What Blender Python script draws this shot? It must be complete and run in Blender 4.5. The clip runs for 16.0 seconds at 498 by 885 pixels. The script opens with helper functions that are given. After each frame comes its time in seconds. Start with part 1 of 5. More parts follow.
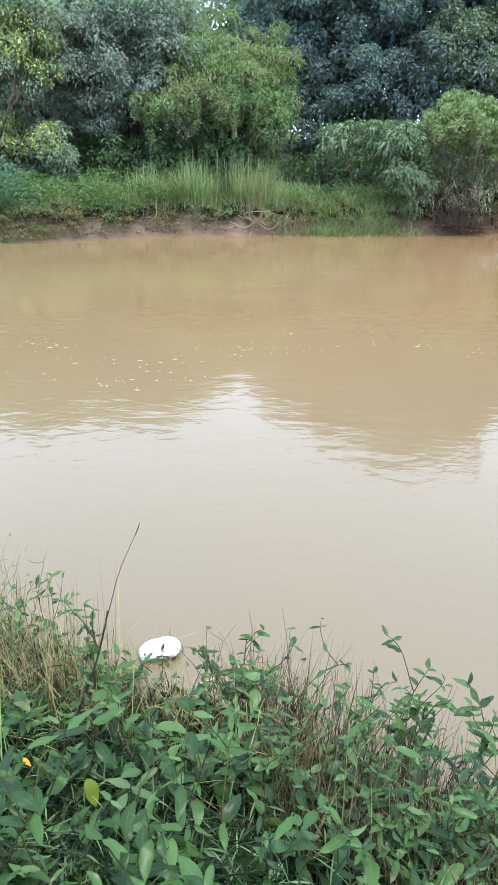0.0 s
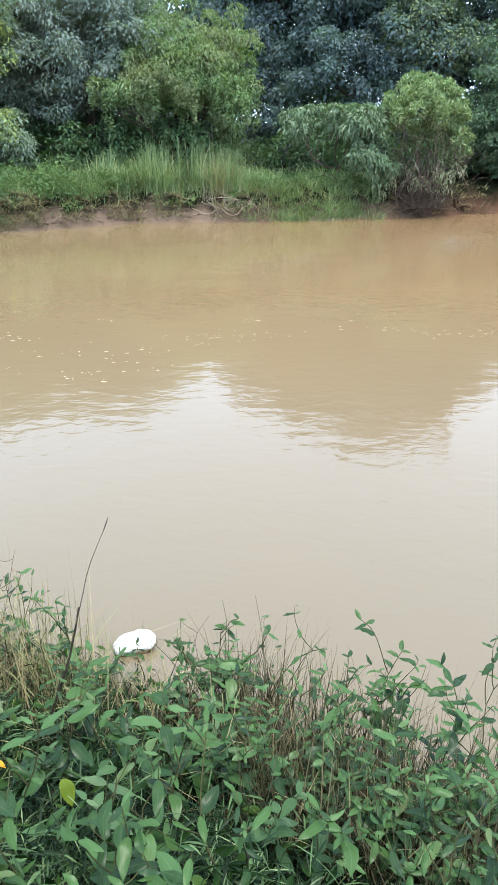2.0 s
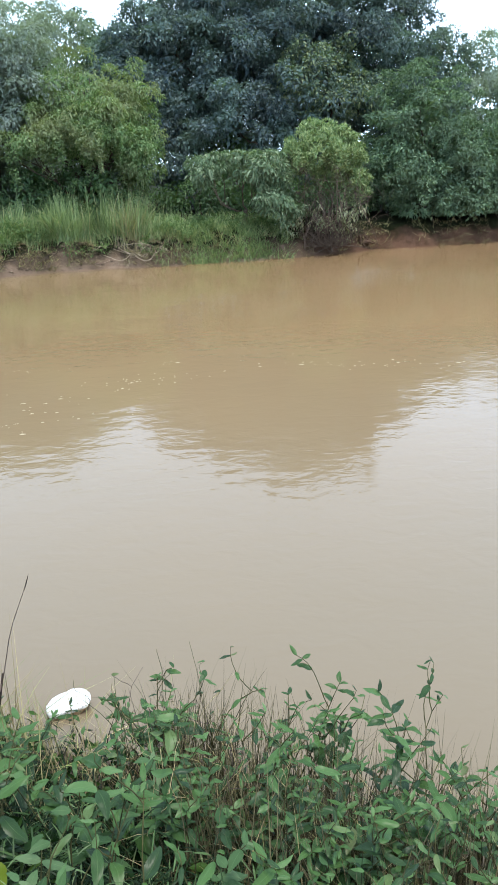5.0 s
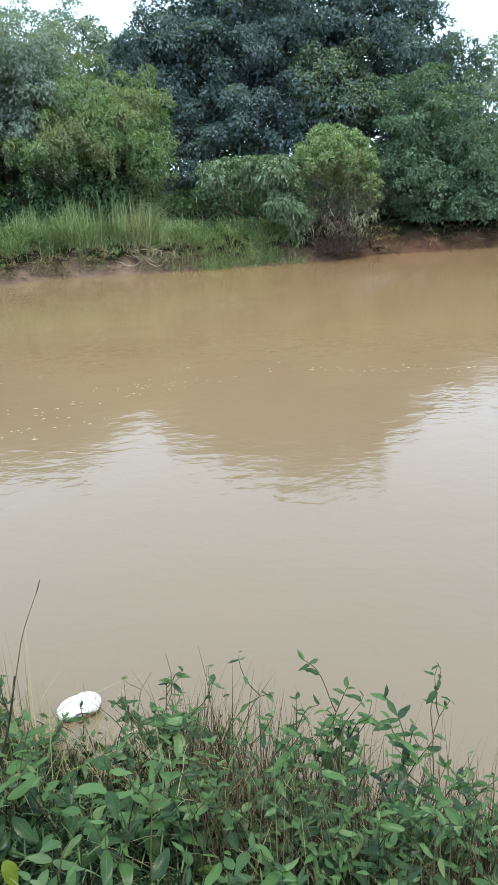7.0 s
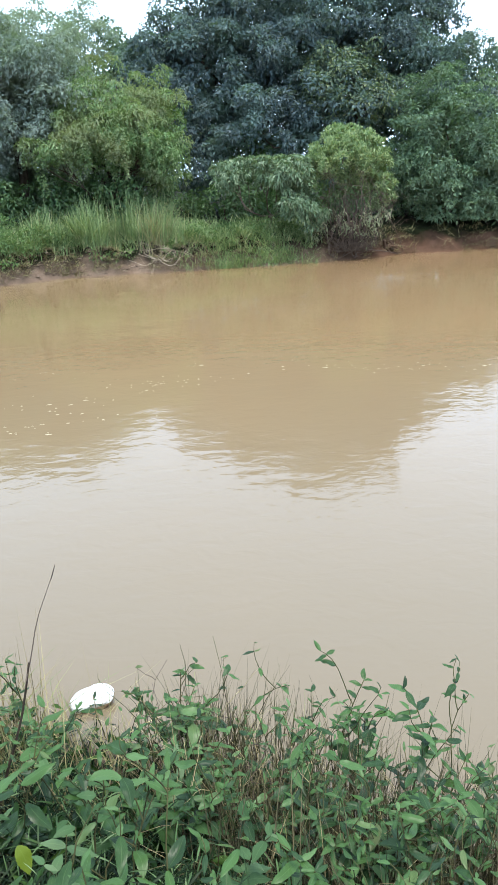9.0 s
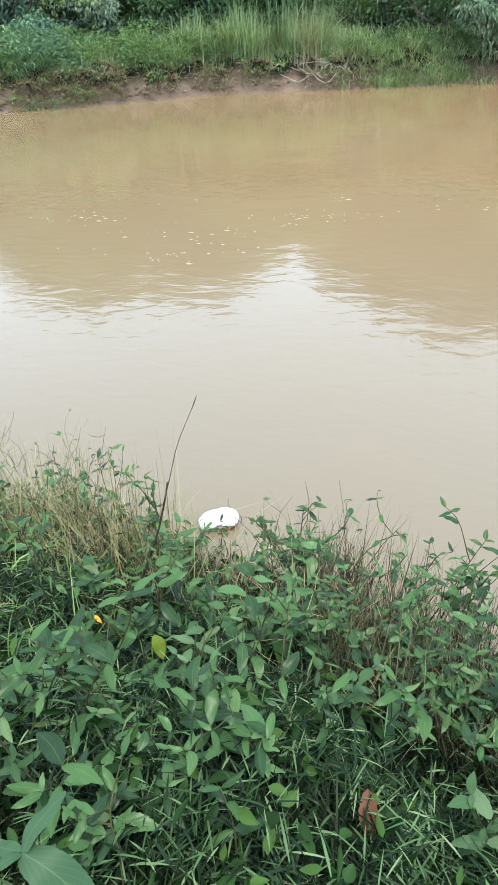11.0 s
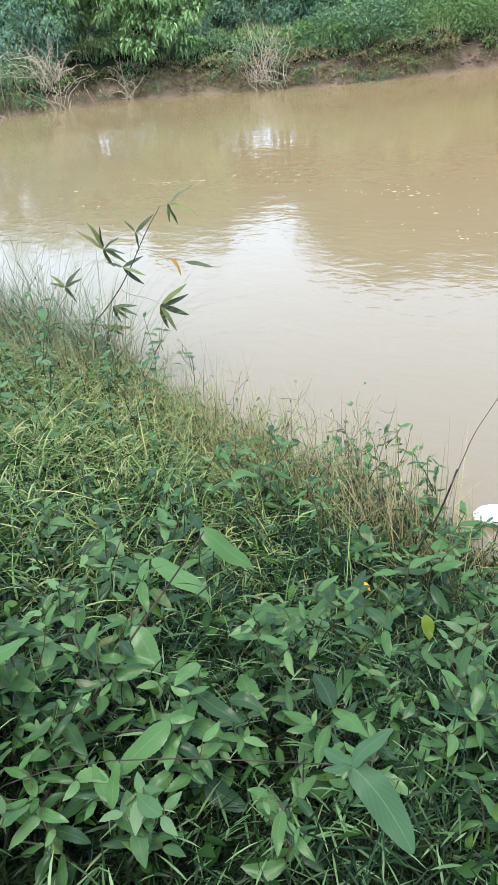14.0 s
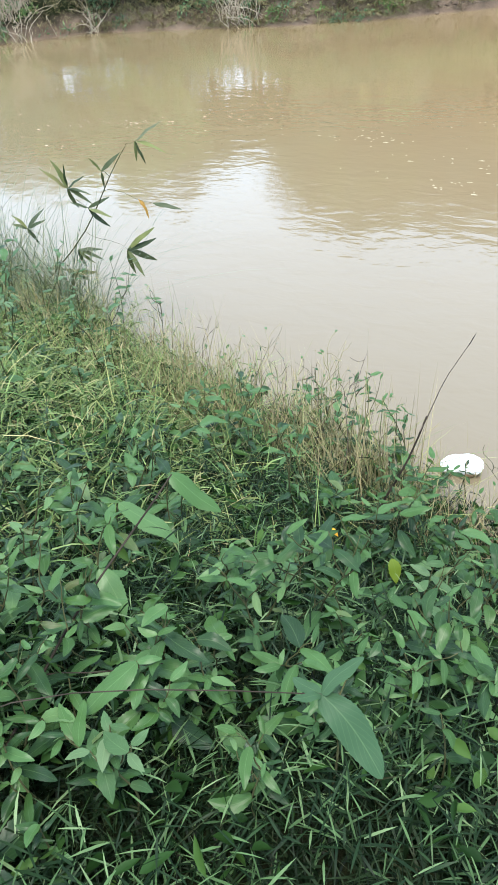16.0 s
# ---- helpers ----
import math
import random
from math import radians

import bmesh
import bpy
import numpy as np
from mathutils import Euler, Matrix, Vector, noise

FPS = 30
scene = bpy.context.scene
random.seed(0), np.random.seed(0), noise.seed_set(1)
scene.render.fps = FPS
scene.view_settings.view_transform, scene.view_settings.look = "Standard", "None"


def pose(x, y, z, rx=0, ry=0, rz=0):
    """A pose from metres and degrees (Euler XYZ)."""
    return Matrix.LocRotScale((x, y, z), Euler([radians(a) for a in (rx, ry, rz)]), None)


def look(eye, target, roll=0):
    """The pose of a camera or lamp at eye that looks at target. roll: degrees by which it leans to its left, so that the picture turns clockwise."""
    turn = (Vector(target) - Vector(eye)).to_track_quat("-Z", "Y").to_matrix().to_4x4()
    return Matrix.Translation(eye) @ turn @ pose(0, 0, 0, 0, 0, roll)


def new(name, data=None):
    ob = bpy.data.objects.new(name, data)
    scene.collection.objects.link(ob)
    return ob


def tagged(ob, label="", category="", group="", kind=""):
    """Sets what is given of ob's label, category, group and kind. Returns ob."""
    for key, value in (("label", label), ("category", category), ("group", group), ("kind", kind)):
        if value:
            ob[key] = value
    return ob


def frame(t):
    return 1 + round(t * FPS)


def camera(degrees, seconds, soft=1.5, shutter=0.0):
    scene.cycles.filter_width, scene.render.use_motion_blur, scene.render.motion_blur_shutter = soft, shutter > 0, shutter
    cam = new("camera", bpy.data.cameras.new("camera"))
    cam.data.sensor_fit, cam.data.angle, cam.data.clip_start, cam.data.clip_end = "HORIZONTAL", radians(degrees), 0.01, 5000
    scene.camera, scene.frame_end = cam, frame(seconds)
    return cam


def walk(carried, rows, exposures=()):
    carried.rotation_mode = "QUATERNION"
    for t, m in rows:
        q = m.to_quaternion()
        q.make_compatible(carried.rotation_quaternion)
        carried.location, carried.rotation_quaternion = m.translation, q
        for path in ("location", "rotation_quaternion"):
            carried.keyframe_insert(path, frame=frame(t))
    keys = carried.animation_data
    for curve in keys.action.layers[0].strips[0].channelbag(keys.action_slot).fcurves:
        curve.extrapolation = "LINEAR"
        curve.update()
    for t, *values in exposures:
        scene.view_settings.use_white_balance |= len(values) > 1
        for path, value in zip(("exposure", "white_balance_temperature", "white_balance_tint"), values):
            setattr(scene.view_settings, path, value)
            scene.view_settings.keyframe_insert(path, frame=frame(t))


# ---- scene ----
import itertools
from math import degrees
cam = camera(40.03, 16.0, soft=1.45)
PATH = [
    (0.0, 0.000, -0.000, 2.800, 65.96, -0.90, 0.40),
    (0.5, 0.013, 0.003, 2.798, 65.93, -0.65, -1.53),
    (1.0, 0.019, 0.011, 2.800, 65.64, -0.25, -2.65),
    (1.5, 0.018, 0.008, 2.809, 65.38, -0.33, -3.11),
    (2.0, 0.017, 0.023, 2.797, 64.94, -0.16, -2.55),
    (2.5, 0.037, 0.020, 2.803, 66.11, 0.85, -2.01),
    (3.0, 0.037, 0.025, 2.797, 65.44, 0.60, -3.92),
    (3.5, 0.034, 0.022, 2.799, 66.43, 0.40, -7.33),
    (3.7, 0.048, 0.045, 2.773, 66.47, -0.41, -9.68),
    (5.8, 0.060, 0.018, 2.809, 68.93, 2.58, -10.06),
    (6.0, 0.069, 0.025, 2.799, 68.92, 2.49, -10.62),
    (6.5, 0.055, -0.002, 2.819, 68.68, 1.43, -10.61),
    (7.0, 0.060, -0.004, 2.821, 68.52, 1.69, -8.82),
    (7.5, 0.060, -0.005, 2.817, 68.40, 1.97, -7.59),
    (8.0, 0.062, 0.012, 2.803, 68.65, 1.63, -7.87),
    (8.2, 0.053, 0.008, 2.791, 68.86, 1.72, -7.91),
    (10.3, 0.034, 0.042, 2.735, 65.70, 1.38, -6.75),
    (10.5, 0.054, 0.058, 2.749, 60.56, 1.51, -2.62),
    (11.0, -0.011, 0.032, 2.758, 55.77, 1.69, 4.14),
    (11.5, -0.022, 0.014, 2.786, 53.24, 2.90, 9.30),
    (12.0, -0.046, 0.018, 2.761, 51.10, 4.07, 15.90),
    (12.5, -0.062, 0.007, 2.764, 52.10, 4.31, 18.47),
    (13.0, -0.059, -0.004, 2.778, 52.33, 4.60, 20.10),
    (13.5, -0.081, -0.029, 2.799, 53.41, 5.93, 24.34),
    (14.0, -0.101, -0.059, 2.821, 55.34, 6.49, 27.54),
    (14.5, -0.143, -0.079, 2.828, 56.13, 7.22, 32.29),
    (15.0, -0.161, -0.066, 2.799, 54.04, 6.49, 32.47),
    (15.5, -0.127, -0.053, 2.783, 52.55, 5.46, 28.98),
    (16.0, -0.112, -0.052, 2.769, 51.32, 4.59, 25.69),
]
EXPOSURES = [(0.0, 0.2, 6250, 12), (0.5, 0.27, 6230, 12), (1.0, 0.26, 6230, 12), (2.0, 0.22, 6250, 12), (3.5, 0.22, 6250, 12), (6.0, -0.28, 6400, 12), (6.6, -0.25, 6400, 12), (7.4, -0.06, 6350, 12), (8.0, 0.05, 6300, 12), (10.5, 0.13, 6300, 11), (11.0, 0.22, 6250, 10), (11.5, 0.31, 6250, 8), (12.0, 0.29, 6250, 9), (12.5, 0.21, 6250, 10), (13.0, 0.2, 6250, 10), (14.0, 0.23, 6250, 11), (16.0, 0.24, 6250, 10)]
walk(cam, [(t, pose(x, y, z, rx, ry, rz)) for t, x, y, z, rx, ry, rz in PATH], EXPOSURES)

# ---- sky and sun: bright, hazy, overcast ----
SUN_UP, SUN_ROUND = 74.0, 145.0
world = bpy.data.worlds.new("sky")
scene.world = world
world.use_nodes = True
wn, wl = world.node_tree.nodes, world.node_tree.links
sky_tex = wn.new("ShaderNodeTexSky")
sky_tex.sky_type, sky_tex.sun_disc = "NISHITA", False
sky_tex.sun_elevation, sky_tex.sun_rotation = radians(SUN_UP), radians(SUN_ROUND)
sky_tex.dust_density, sky_tex.air_density = 4.0, 1.2
cloud = wn.new("ShaderNodeMix")
cloud.data_type = "RGBA"
cloud.inputs["Factor"].default_value = 0.85
cloud.inputs["B"].default_value = (23.0, 29.2, 36.5, 1)
wl.new(sky_tex.outputs["Color"], cloud.inputs["A"])
wl.new(cloud.outputs["Result"], wn["Background"].inputs["Color"])
wn["Background"].inputs["Strength"].default_value = 0.1

sun = new("sun", bpy.data.lights.new("sun", "SUN"))
sun.data.energy, sun.data.angle, sun.data.color = 4.5, radians(18), (1.0, 0.93, 0.80)
az = radians(SUN_ROUND)
sun_way = Vector((math.sin(az) * math.cos(radians(SUN_UP)), math.cos(az) * math.cos(radians(SUN_UP)), math.sin(radians(SUN_UP))))
sun.matrix_world = look(sun_way * 60, (0, 0, 0))


# ---- materials ----
def material(name):
    m = bpy.data.materials.new(name)
    m.use_nodes = True
    return m, m.node_tree.nodes, m.node_tree.links, m.node_tree.nodes["Principled BSDF"]


def ramp(n, stops):
    r = n.new("ShaderNodeValToRGB")
    while len(r.color_ramp.elements) < len(stops):
        r.color_ramp.elements.new(0.5)
    for e, (p, c) in zip(r.color_ramp.elements, stops):
        e.position, e.color = p, (*c, 1)
    return r


def noise_tex(n, l, scale, detail=4, rough=0.6, coord="Object"):
    c = n.new("ShaderNodeTexCoord")
    t = n.new("ShaderNodeTexNoise")
    t.inputs["Scale"].default_value, t.inputs["Detail"].default_value, t.inputs["Roughness"].default_value = scale, detail, rough
    l.new(c.outputs[coord], t.inputs["Vector"])
    return t


def mixed(n, l, a, b, fac, how="MIX"):
    m = n.new("ShaderNodeMix")
    m.data_type, m.blend_type = "RGBA", how
    for key, v in (("A", a), ("B", b)):
        if isinstance(v, tuple):
            m.inputs[key].default_value = (*v, 1)
        else:
            l.new(v, m.inputs[key])
    if isinstance(fac, float):
        m.inputs["Factor"].default_value = fac
    else:
        l.new(fac, m.inputs["Factor"])
    return m.outputs["Result"]


def leafy(name, stops, per="island", broad=None, gloss=0.5, through_light=0.25, spots=None, broad_scale=0.6, veins=False, sheen=0.2):
    """Foliage: colour by leaf, drifting over the crown, with some light passing through the blades."""
    m, n, l, bsdf = material(name)
    if per == "island":
        rnd = n.new("ShaderNodeNewGeometry").outputs["Random Per Island"]
    else:
        rnd = n.new("ShaderNodeObjectInfo").outputs["Random"]
    r = ramp(n, stops)
    l.new(rnd, r.inputs["Fac"])
    col = r.outputs["Color"]
    if broad:
        t = noise_tex(n, l, broad_scale, 3)
        edge = ramp(n, [(0.42, (0, 0, 0)), (0.62, (1, 1, 1))])
        l.new(t.outputs["Fac"], edge.inputs["Fac"])
        half = n.new("ShaderNodeMath")
        half.operation = "MULTIPLY"
        half.inputs[1].default_value = 0.65
        l.new(edge.outputs["Color"], half.inputs[0])
        col = mixed(n, l, col, broad, half.outputs[0])
    if spots:
        t = noise_tex(n, l, 55.0, 3)
        edge = ramp(n, [(0.6, (0, 0, 0)), (0.72, (0.6, 0.6, 0.6))])
        l.new(t.outputs["Fac"], edge.inputs["Fac"])
        col = mixed(n, l, col, spots, edge.outputs["Color"])
    if veins:
        uv = n.new("ShaderNodeUVMap")
        sep = n.new("ShaderNodeSeparateXYZ")
        l.new(uv.outputs["UV"], sep.inputs[0])
        rib = n.new("ShaderNodeMath")
        rib.operation = "ABSOLUTE"
        l.new(sep.outputs["X"], rib.inputs[0])
        slant = n.new("ShaderNodeMath")
        slant.operation = "MULTIPLY_ADD"
        slant.inputs[1].default_value = -0.45
        l.new(rib.outputs[0], slant.inputs[0])
        l.new(sep.outputs["Y"], slant.inputs[2])
        stripe = n.new("ShaderNodeMath")
        stripe.operation = "MULTIPLY"
        stripe.inputs[1].default_value = 44.0
        l.new(slant.outputs[0], stripe.inputs[0])
        wave = n.new("ShaderNodeMath")
        wave.operation = "SINE"
        l.new(stripe.outputs[0], wave.inputs[0])
        vein = ramp(n, [(0.8, (0, 0, 0)), (1.0, (0.035, 0.035, 0.035))])
        l.new(wave.outputs[0], vein.inputs["Fac"])
        mid = ramp(n, [(0.0, (0.14, 0.14, 0.14)), (0.06, (0, 0, 0))])
        l.new(rib.outputs[0], mid.inputs["Fac"])
        both = mixed(n, l, vein.outputs["Color"], mid.outputs["Color"], 1.0, "ADD")
        col = mixed(n, l, col, (0.22, 0.32, 0.13), both)
        bump = n.new("ShaderNodeBump")
        bump.inputs["Strength"].default_value, bump.inputs["Distance"].default_value = 0.05, 0.001
        l.new(wave.outputs[0], bump.inputs["Height"])
        l.new(bump.outputs["Normal"], bsdf.inputs["Normal"])
    l.new(col, bsdf.inputs["Base Color"])
    bsdf.inputs["Roughness"].default_value = gloss
    bsdf.inputs["Specular IOR Level"].default_value = sheen
    tr = n.new("ShaderNodeBsdfTranslucent")
    l.new(mixed(n, l, col, (0.9, 1.0, 0.35), 1.0, "MULTIPLY"), tr.inputs["Color"])
    mx = n.new("ShaderNodeMixShader")
    mx.inputs[0].default_value = through_light
    l.new(bsdf.outputs[0], mx.inputs[1])
    l.new(tr.outputs[0], mx.inputs[2])
    l.new(mx.outputs[0], n["Material Output"].inputs["Surface"])
    return m


def rough_stuff(name, stops, scale, bump=0.5, rough=0.9, dist=0.02, island=False):
    m, n, l, bsdf = material(name)
    t = noise_tex(n, l, scale, 6, 0.65)
    r = ramp(n, stops)
    if island:
        g = n.new("ShaderNodeNewGeometry")
        l.new(mixed(n, l, t.outputs["Fac"], g.outputs["Random Per Island"], 0.6), r.inputs["Fac"])
    else:
        l.new(t.outputs["Fac"], r.inputs["Fac"])
    l.new(r.outputs["Color"], bsdf.inputs["Base Color"])
    bsdf.inputs["Roughness"].default_value, bsdf.inputs["Specular IOR Level"].default_value = rough, 0.08
    b = n.new("ShaderNodeBump")
    b.inputs["Strength"].default_value, b.inputs["Distance"].default_value = bump, dist
    t2 = noise_tex(n, l, scale * 4, 5)
    l.new(t2.outputs["Fac"], b.inputs["Height"])
    l.new(b.outputs["Normal"], bsdf.inputs["Normal"])
    return m


def water_material():
    """Muddy river: brown, slightly uneven body with reflections tinted into it, under a smooth reflecting skin with
    small drifting ripples.
    """
    m, n, l, bsdf = material("muddy_water")
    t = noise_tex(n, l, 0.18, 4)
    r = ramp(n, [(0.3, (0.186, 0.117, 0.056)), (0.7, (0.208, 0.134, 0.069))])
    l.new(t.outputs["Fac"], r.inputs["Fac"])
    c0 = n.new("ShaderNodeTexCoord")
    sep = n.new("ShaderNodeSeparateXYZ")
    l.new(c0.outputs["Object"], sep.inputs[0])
    # olive upstream: reflected greenery is tinted into the water colour
    tint_x = n.new("ShaderNodeMapRange")
    tint_x.inputs["From Min"].default_value, tint_x.inputs["From Max"].default_value = -11.0, 6.0
    l.new(sep.outputs["X"], tint_x.inputs["Value"])
    body = mixed(n, l, (0.170, 0.127, 0.066), r.outputs["Color"], tint_x.outputs[0])
    # greyer towards the near bank: reflected sky is mixed into the body colour
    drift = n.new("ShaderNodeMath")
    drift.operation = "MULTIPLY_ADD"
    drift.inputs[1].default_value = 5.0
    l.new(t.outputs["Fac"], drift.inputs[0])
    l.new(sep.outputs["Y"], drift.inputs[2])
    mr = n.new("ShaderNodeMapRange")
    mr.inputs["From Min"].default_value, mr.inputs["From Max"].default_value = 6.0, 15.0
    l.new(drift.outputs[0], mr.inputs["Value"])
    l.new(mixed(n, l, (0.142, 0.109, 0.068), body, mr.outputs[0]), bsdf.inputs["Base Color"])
    bsdf.inputs["Roughness"].default_value, bsdf.inputs["IOR"].default_value = 0.045, 1.38
    c = n.new("ShaderNodeTexCoord")
    heights = []
    for sx, sy, scale, amount, turn in ((0.5, 1.0, 1.1, 0.8, 10), (0.6, 1.0, 5.5, 0.42, -14), (0.7, 1.0, 11.0, 0.13, 9), (0.12, 0.3, 1.0, 1.6, 18)):
        mp = n.new("ShaderNodeMapping")
        mp.inputs["Scale"].default_value, mp.inputs["Rotation"].default_value = (sx, sy, 1), (0, 0, radians(turn))
        l.new(c.outputs["Object"], mp.inputs["Vector"])
        w = n.new("ShaderNodeTexNoise")
        w.inputs["Scale"].default_value, w.inputs["Detail"].default_value, w.inputs["Distortion"].default_value = scale, 2, 0.6
        l.new(mp.outputs[0], w.inputs["Vector"])
        k = n.new("ShaderNodeMath")
        k.operation = "MULTIPLY"
        k.inputs[1].default_value = amount
        l.new(w.outputs["Fac"], k.inputs[0])
        heights.append(k.outputs[0])
    total = heights[0]
    for h in heights[1:]:
        a = n.new("ShaderNodeMath")
        l.new(total, a.inputs[0])
        l.new(h, a.inputs[1])
        total = a.outputs[0]
    b = n.new("ShaderNodeBump")
    b.inputs["Strength"].default_value, b.inputs["Distance"].default_value = 0.30, 0.03
    l.new(total, b.inputs["Height"])
    l.new(b.outputs["Normal"], bsdf.inputs["Normal"])
    return m


def ground_material():
    """Soil: bare red-brown clay on the steep river edge, litter and thin grass on the flats, darkened for plant shade.
    """
    m, n, l, bsdf = material("bank_soil")
    t = noise_tex(n, l, 1.3, 8, 0.7)
    clay = ramp(n, [(0.3, (0.056, 0.042, 0.031)), (0.5, (0.132, 0.092, 0.064)), (0.7, (0.205, 0.148, 0.106))])
    l.new(t.outputs["Fac"], clay.inputs["Fac"])
    # litter kept near black: the shade under plants is in its colour
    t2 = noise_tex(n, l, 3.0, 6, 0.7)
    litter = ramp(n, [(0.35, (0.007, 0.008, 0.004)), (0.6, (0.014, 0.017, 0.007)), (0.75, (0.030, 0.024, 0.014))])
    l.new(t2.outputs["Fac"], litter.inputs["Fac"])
    g = n.new("ShaderNodeTexCoord")
    sep = n.new("ShaderNodeSeparateXYZ")
    l.new(g.outputs["Object"], sep.inputs[0])
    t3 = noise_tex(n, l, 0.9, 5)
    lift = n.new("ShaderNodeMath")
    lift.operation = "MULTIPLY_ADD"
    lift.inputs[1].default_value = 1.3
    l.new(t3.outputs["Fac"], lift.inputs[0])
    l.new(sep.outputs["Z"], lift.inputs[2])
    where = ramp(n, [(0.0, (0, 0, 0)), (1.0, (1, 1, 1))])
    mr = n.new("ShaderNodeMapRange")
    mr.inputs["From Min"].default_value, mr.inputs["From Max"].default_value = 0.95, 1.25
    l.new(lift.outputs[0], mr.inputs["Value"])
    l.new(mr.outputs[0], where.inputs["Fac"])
    # redder clay to the right, with the trees' shade multiplied into its colour
    shade_x = n.new("ShaderNodeMapRange")
    shade_x.inputs["From Min"].default_value, shade_x.inputs["From Max"].default_value = 4.0, 7.5
    l.new(sep.outputs["X"], shade_x.inputs["Value"])
    shaded_clay = mixed(n, l, clay.outputs["Color"], (0.54, 0.43, 0.39), 1.0, "MULTIPLY")
    soil = mixed(n, l, clay.outputs["Color"], shaded_clay, shade_x.outputs[0])
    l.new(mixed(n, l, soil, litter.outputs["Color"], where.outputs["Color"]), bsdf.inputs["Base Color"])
    bsdf.inputs["Roughness"].default_value, bsdf.inputs["Specular IOR Level"].default_value = 0.95, 0.04
    b = n.new("ShaderNodeBump")
    b.inputs["Strength"].default_value, b.inputs["Distance"].default_value = 0.9, 0.08
    t4 = noise_tex(n, l, 5.0, 8, 0.7)
    l.new(t4.outputs["Fac"], b.inputs["Height"])
    l.new(b.outputs["Normal"], bsdf.inputs["Normal"])
    return m


def foam_material():
    """White foam plastic, pitted, with brown scuffs and dark cracks."""
    m, n, l, bsdf = material("white_foam_plastic")
    t = noise_tex(n, l, 16.0, 6, 0.7)
    dirt = ramp(n, [(0.34, (0.30, 0.25, 0.18)), (0.42, (0.47, 0.46, 0.43)), (0.6, (0.60, 0.61, 0.60))])
    l.new(t.outputs["Fac"], dirt.inputs["Fac"])
    v = n.new("ShaderNodeTexVoronoi")
    v.feature = "DISTANCE_TO_EDGE"
    v.inputs["Scale"].default_value = 11.0
    c = n.new("ShaderNodeTexCoord")
    l.new(c.outputs["Object"], v.inputs["Vector"])
    crack = ramp(n, [(0.0, (0.75, 0.75, 0.75)), (0.035, (0, 0, 0))])
    l.new(v.outputs["Distance"], crack.inputs["Fac"])
    few = noise_tex(n, l, 7.0, 2)
    gate = ramp(n, [(0.52, (0, 0, 0)), (0.58, (1, 1, 1))])
    l.new(few.outputs["Fac"], gate.inputs["Fac"])
    cracks = mixed(n, l, crack.outputs["Color"], gate.outputs["Color"], 1.0, "MULTIPLY")
    l.new(mixed(n, l, dirt.outputs["Color"], (0.08, 0.07, 0.05), cracks), bsdf.inputs["Base Color"])
    bsdf.inputs["Roughness"].default_value = 0.6
    b = n.new("ShaderNodeBump")
    b.inputs["Strength"].default_value, b.inputs["Distance"].default_value = 0.3, 0.003
    l.new(noise_tex(n, l, 60.0, 3).outputs["Fac"], b.inputs["Height"])
    l.new(b.outputs["Normal"], bsdf.inputs["Normal"])
    return m


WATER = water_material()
FOAM = foam_material()
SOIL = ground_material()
BARK = rough_stuff("grey_bark", [(0.3, (0.025, 0.019, 0.014)), (0.7, (0.085, 0.066, 0.05))], 6.0)
TWIG = rough_stuff("dry_twig", [(0.3, (0.24, 0.19, 0.135)), (0.7, (0.50, 0.42, 0.31))], 9.0, island=True)
BROWN_TWIG = rough_stuff("brown_twig", [(0.3, (0.052, 0.038, 0.030)), (0.7, (0.130, 0.098, 0.076))], 9.0, island=True)
STEM = rough_stuff("weed_stem", [(0.3, (0.030, 0.032, 0.014)), (0.7, (0.080, 0.078, 0.032))], 14.0, dist=0.002)
DARK_STEM = rough_stuff("dark_stem", [(0.3, (0.018, 0.013, 0.010)), (0.7, (0.05, 0.038, 0.028))], 14.0, dist=0.002)
DRY = rough_stuff("straw_stalk", [(0.2, (0.150, 0.120, 0.060)), (0.5, (0.300, 0.245, 0.130)), (0.8, (0.155, 0.185, 0.068))], 9.0, island=True, dist=0.002)
BARE = rough_stuff("bare_stalk", [(0.3, (0.040, 0.038, 0.020)), (0.7, (0.135, 0.120, 0.066))], 9.0, island=True, dist=0.002)
ROT = rough_stuff("wet_dead_wood", [(0.3, (0.035, 0.022, 0.015)), (0.7, (0.12, 0.075, 0.05))], 5.0)
BROWN_FOAM = rough_stuff("brown_foam", [(0.3, (0.24, 0.15, 0.08)), (0.7, (0.42, 0.30, 0.19))], 20.0, rough=0.7, dist=0.004)
FROTH = rough_stuff("river_froth", [(0.3, (0.22, 0.175, 0.105)), (0.7, (0.36, 0.30, 0.20))], 40.0, rough=0.6, dist=0.003)

# far-bank foliage: haze is mixed into most base colours, paler and bluer
MANGOLIGHT = leafy("mango_pale_foliage", [(0.0, (0.0620, 0.0994, 0.0724)), (0.6, (0.1174, 0.1724, 0.1127)), (1.0, (0.2346, 0.2760, 0.1449))], gloss=0.42, through_light=0.34)
MANGO = leafy("mango_foliage", [(0.0, (0.0381, 0.0666, 0.0796)), (0.6, (0.0879, 0.1268, 0.1404)), (1.0, (0.1601, 0.2060, 0.2061))], gloss=0.42, broad=(0.1372, 0.2113, 0.1800), through_light=0.34, sheen=0.12)
VINE = leafy("vine_foliage", [(0.0, (0.0771, 0.1389, 0.0564)), (0.6, (0.1454, 0.2432, 0.1037)), (1.0, (0.2544, 0.3243, 0.1719))], broad=(0.2186, 0.2333, 0.1309), gloss=0.6, through_light=0.34)
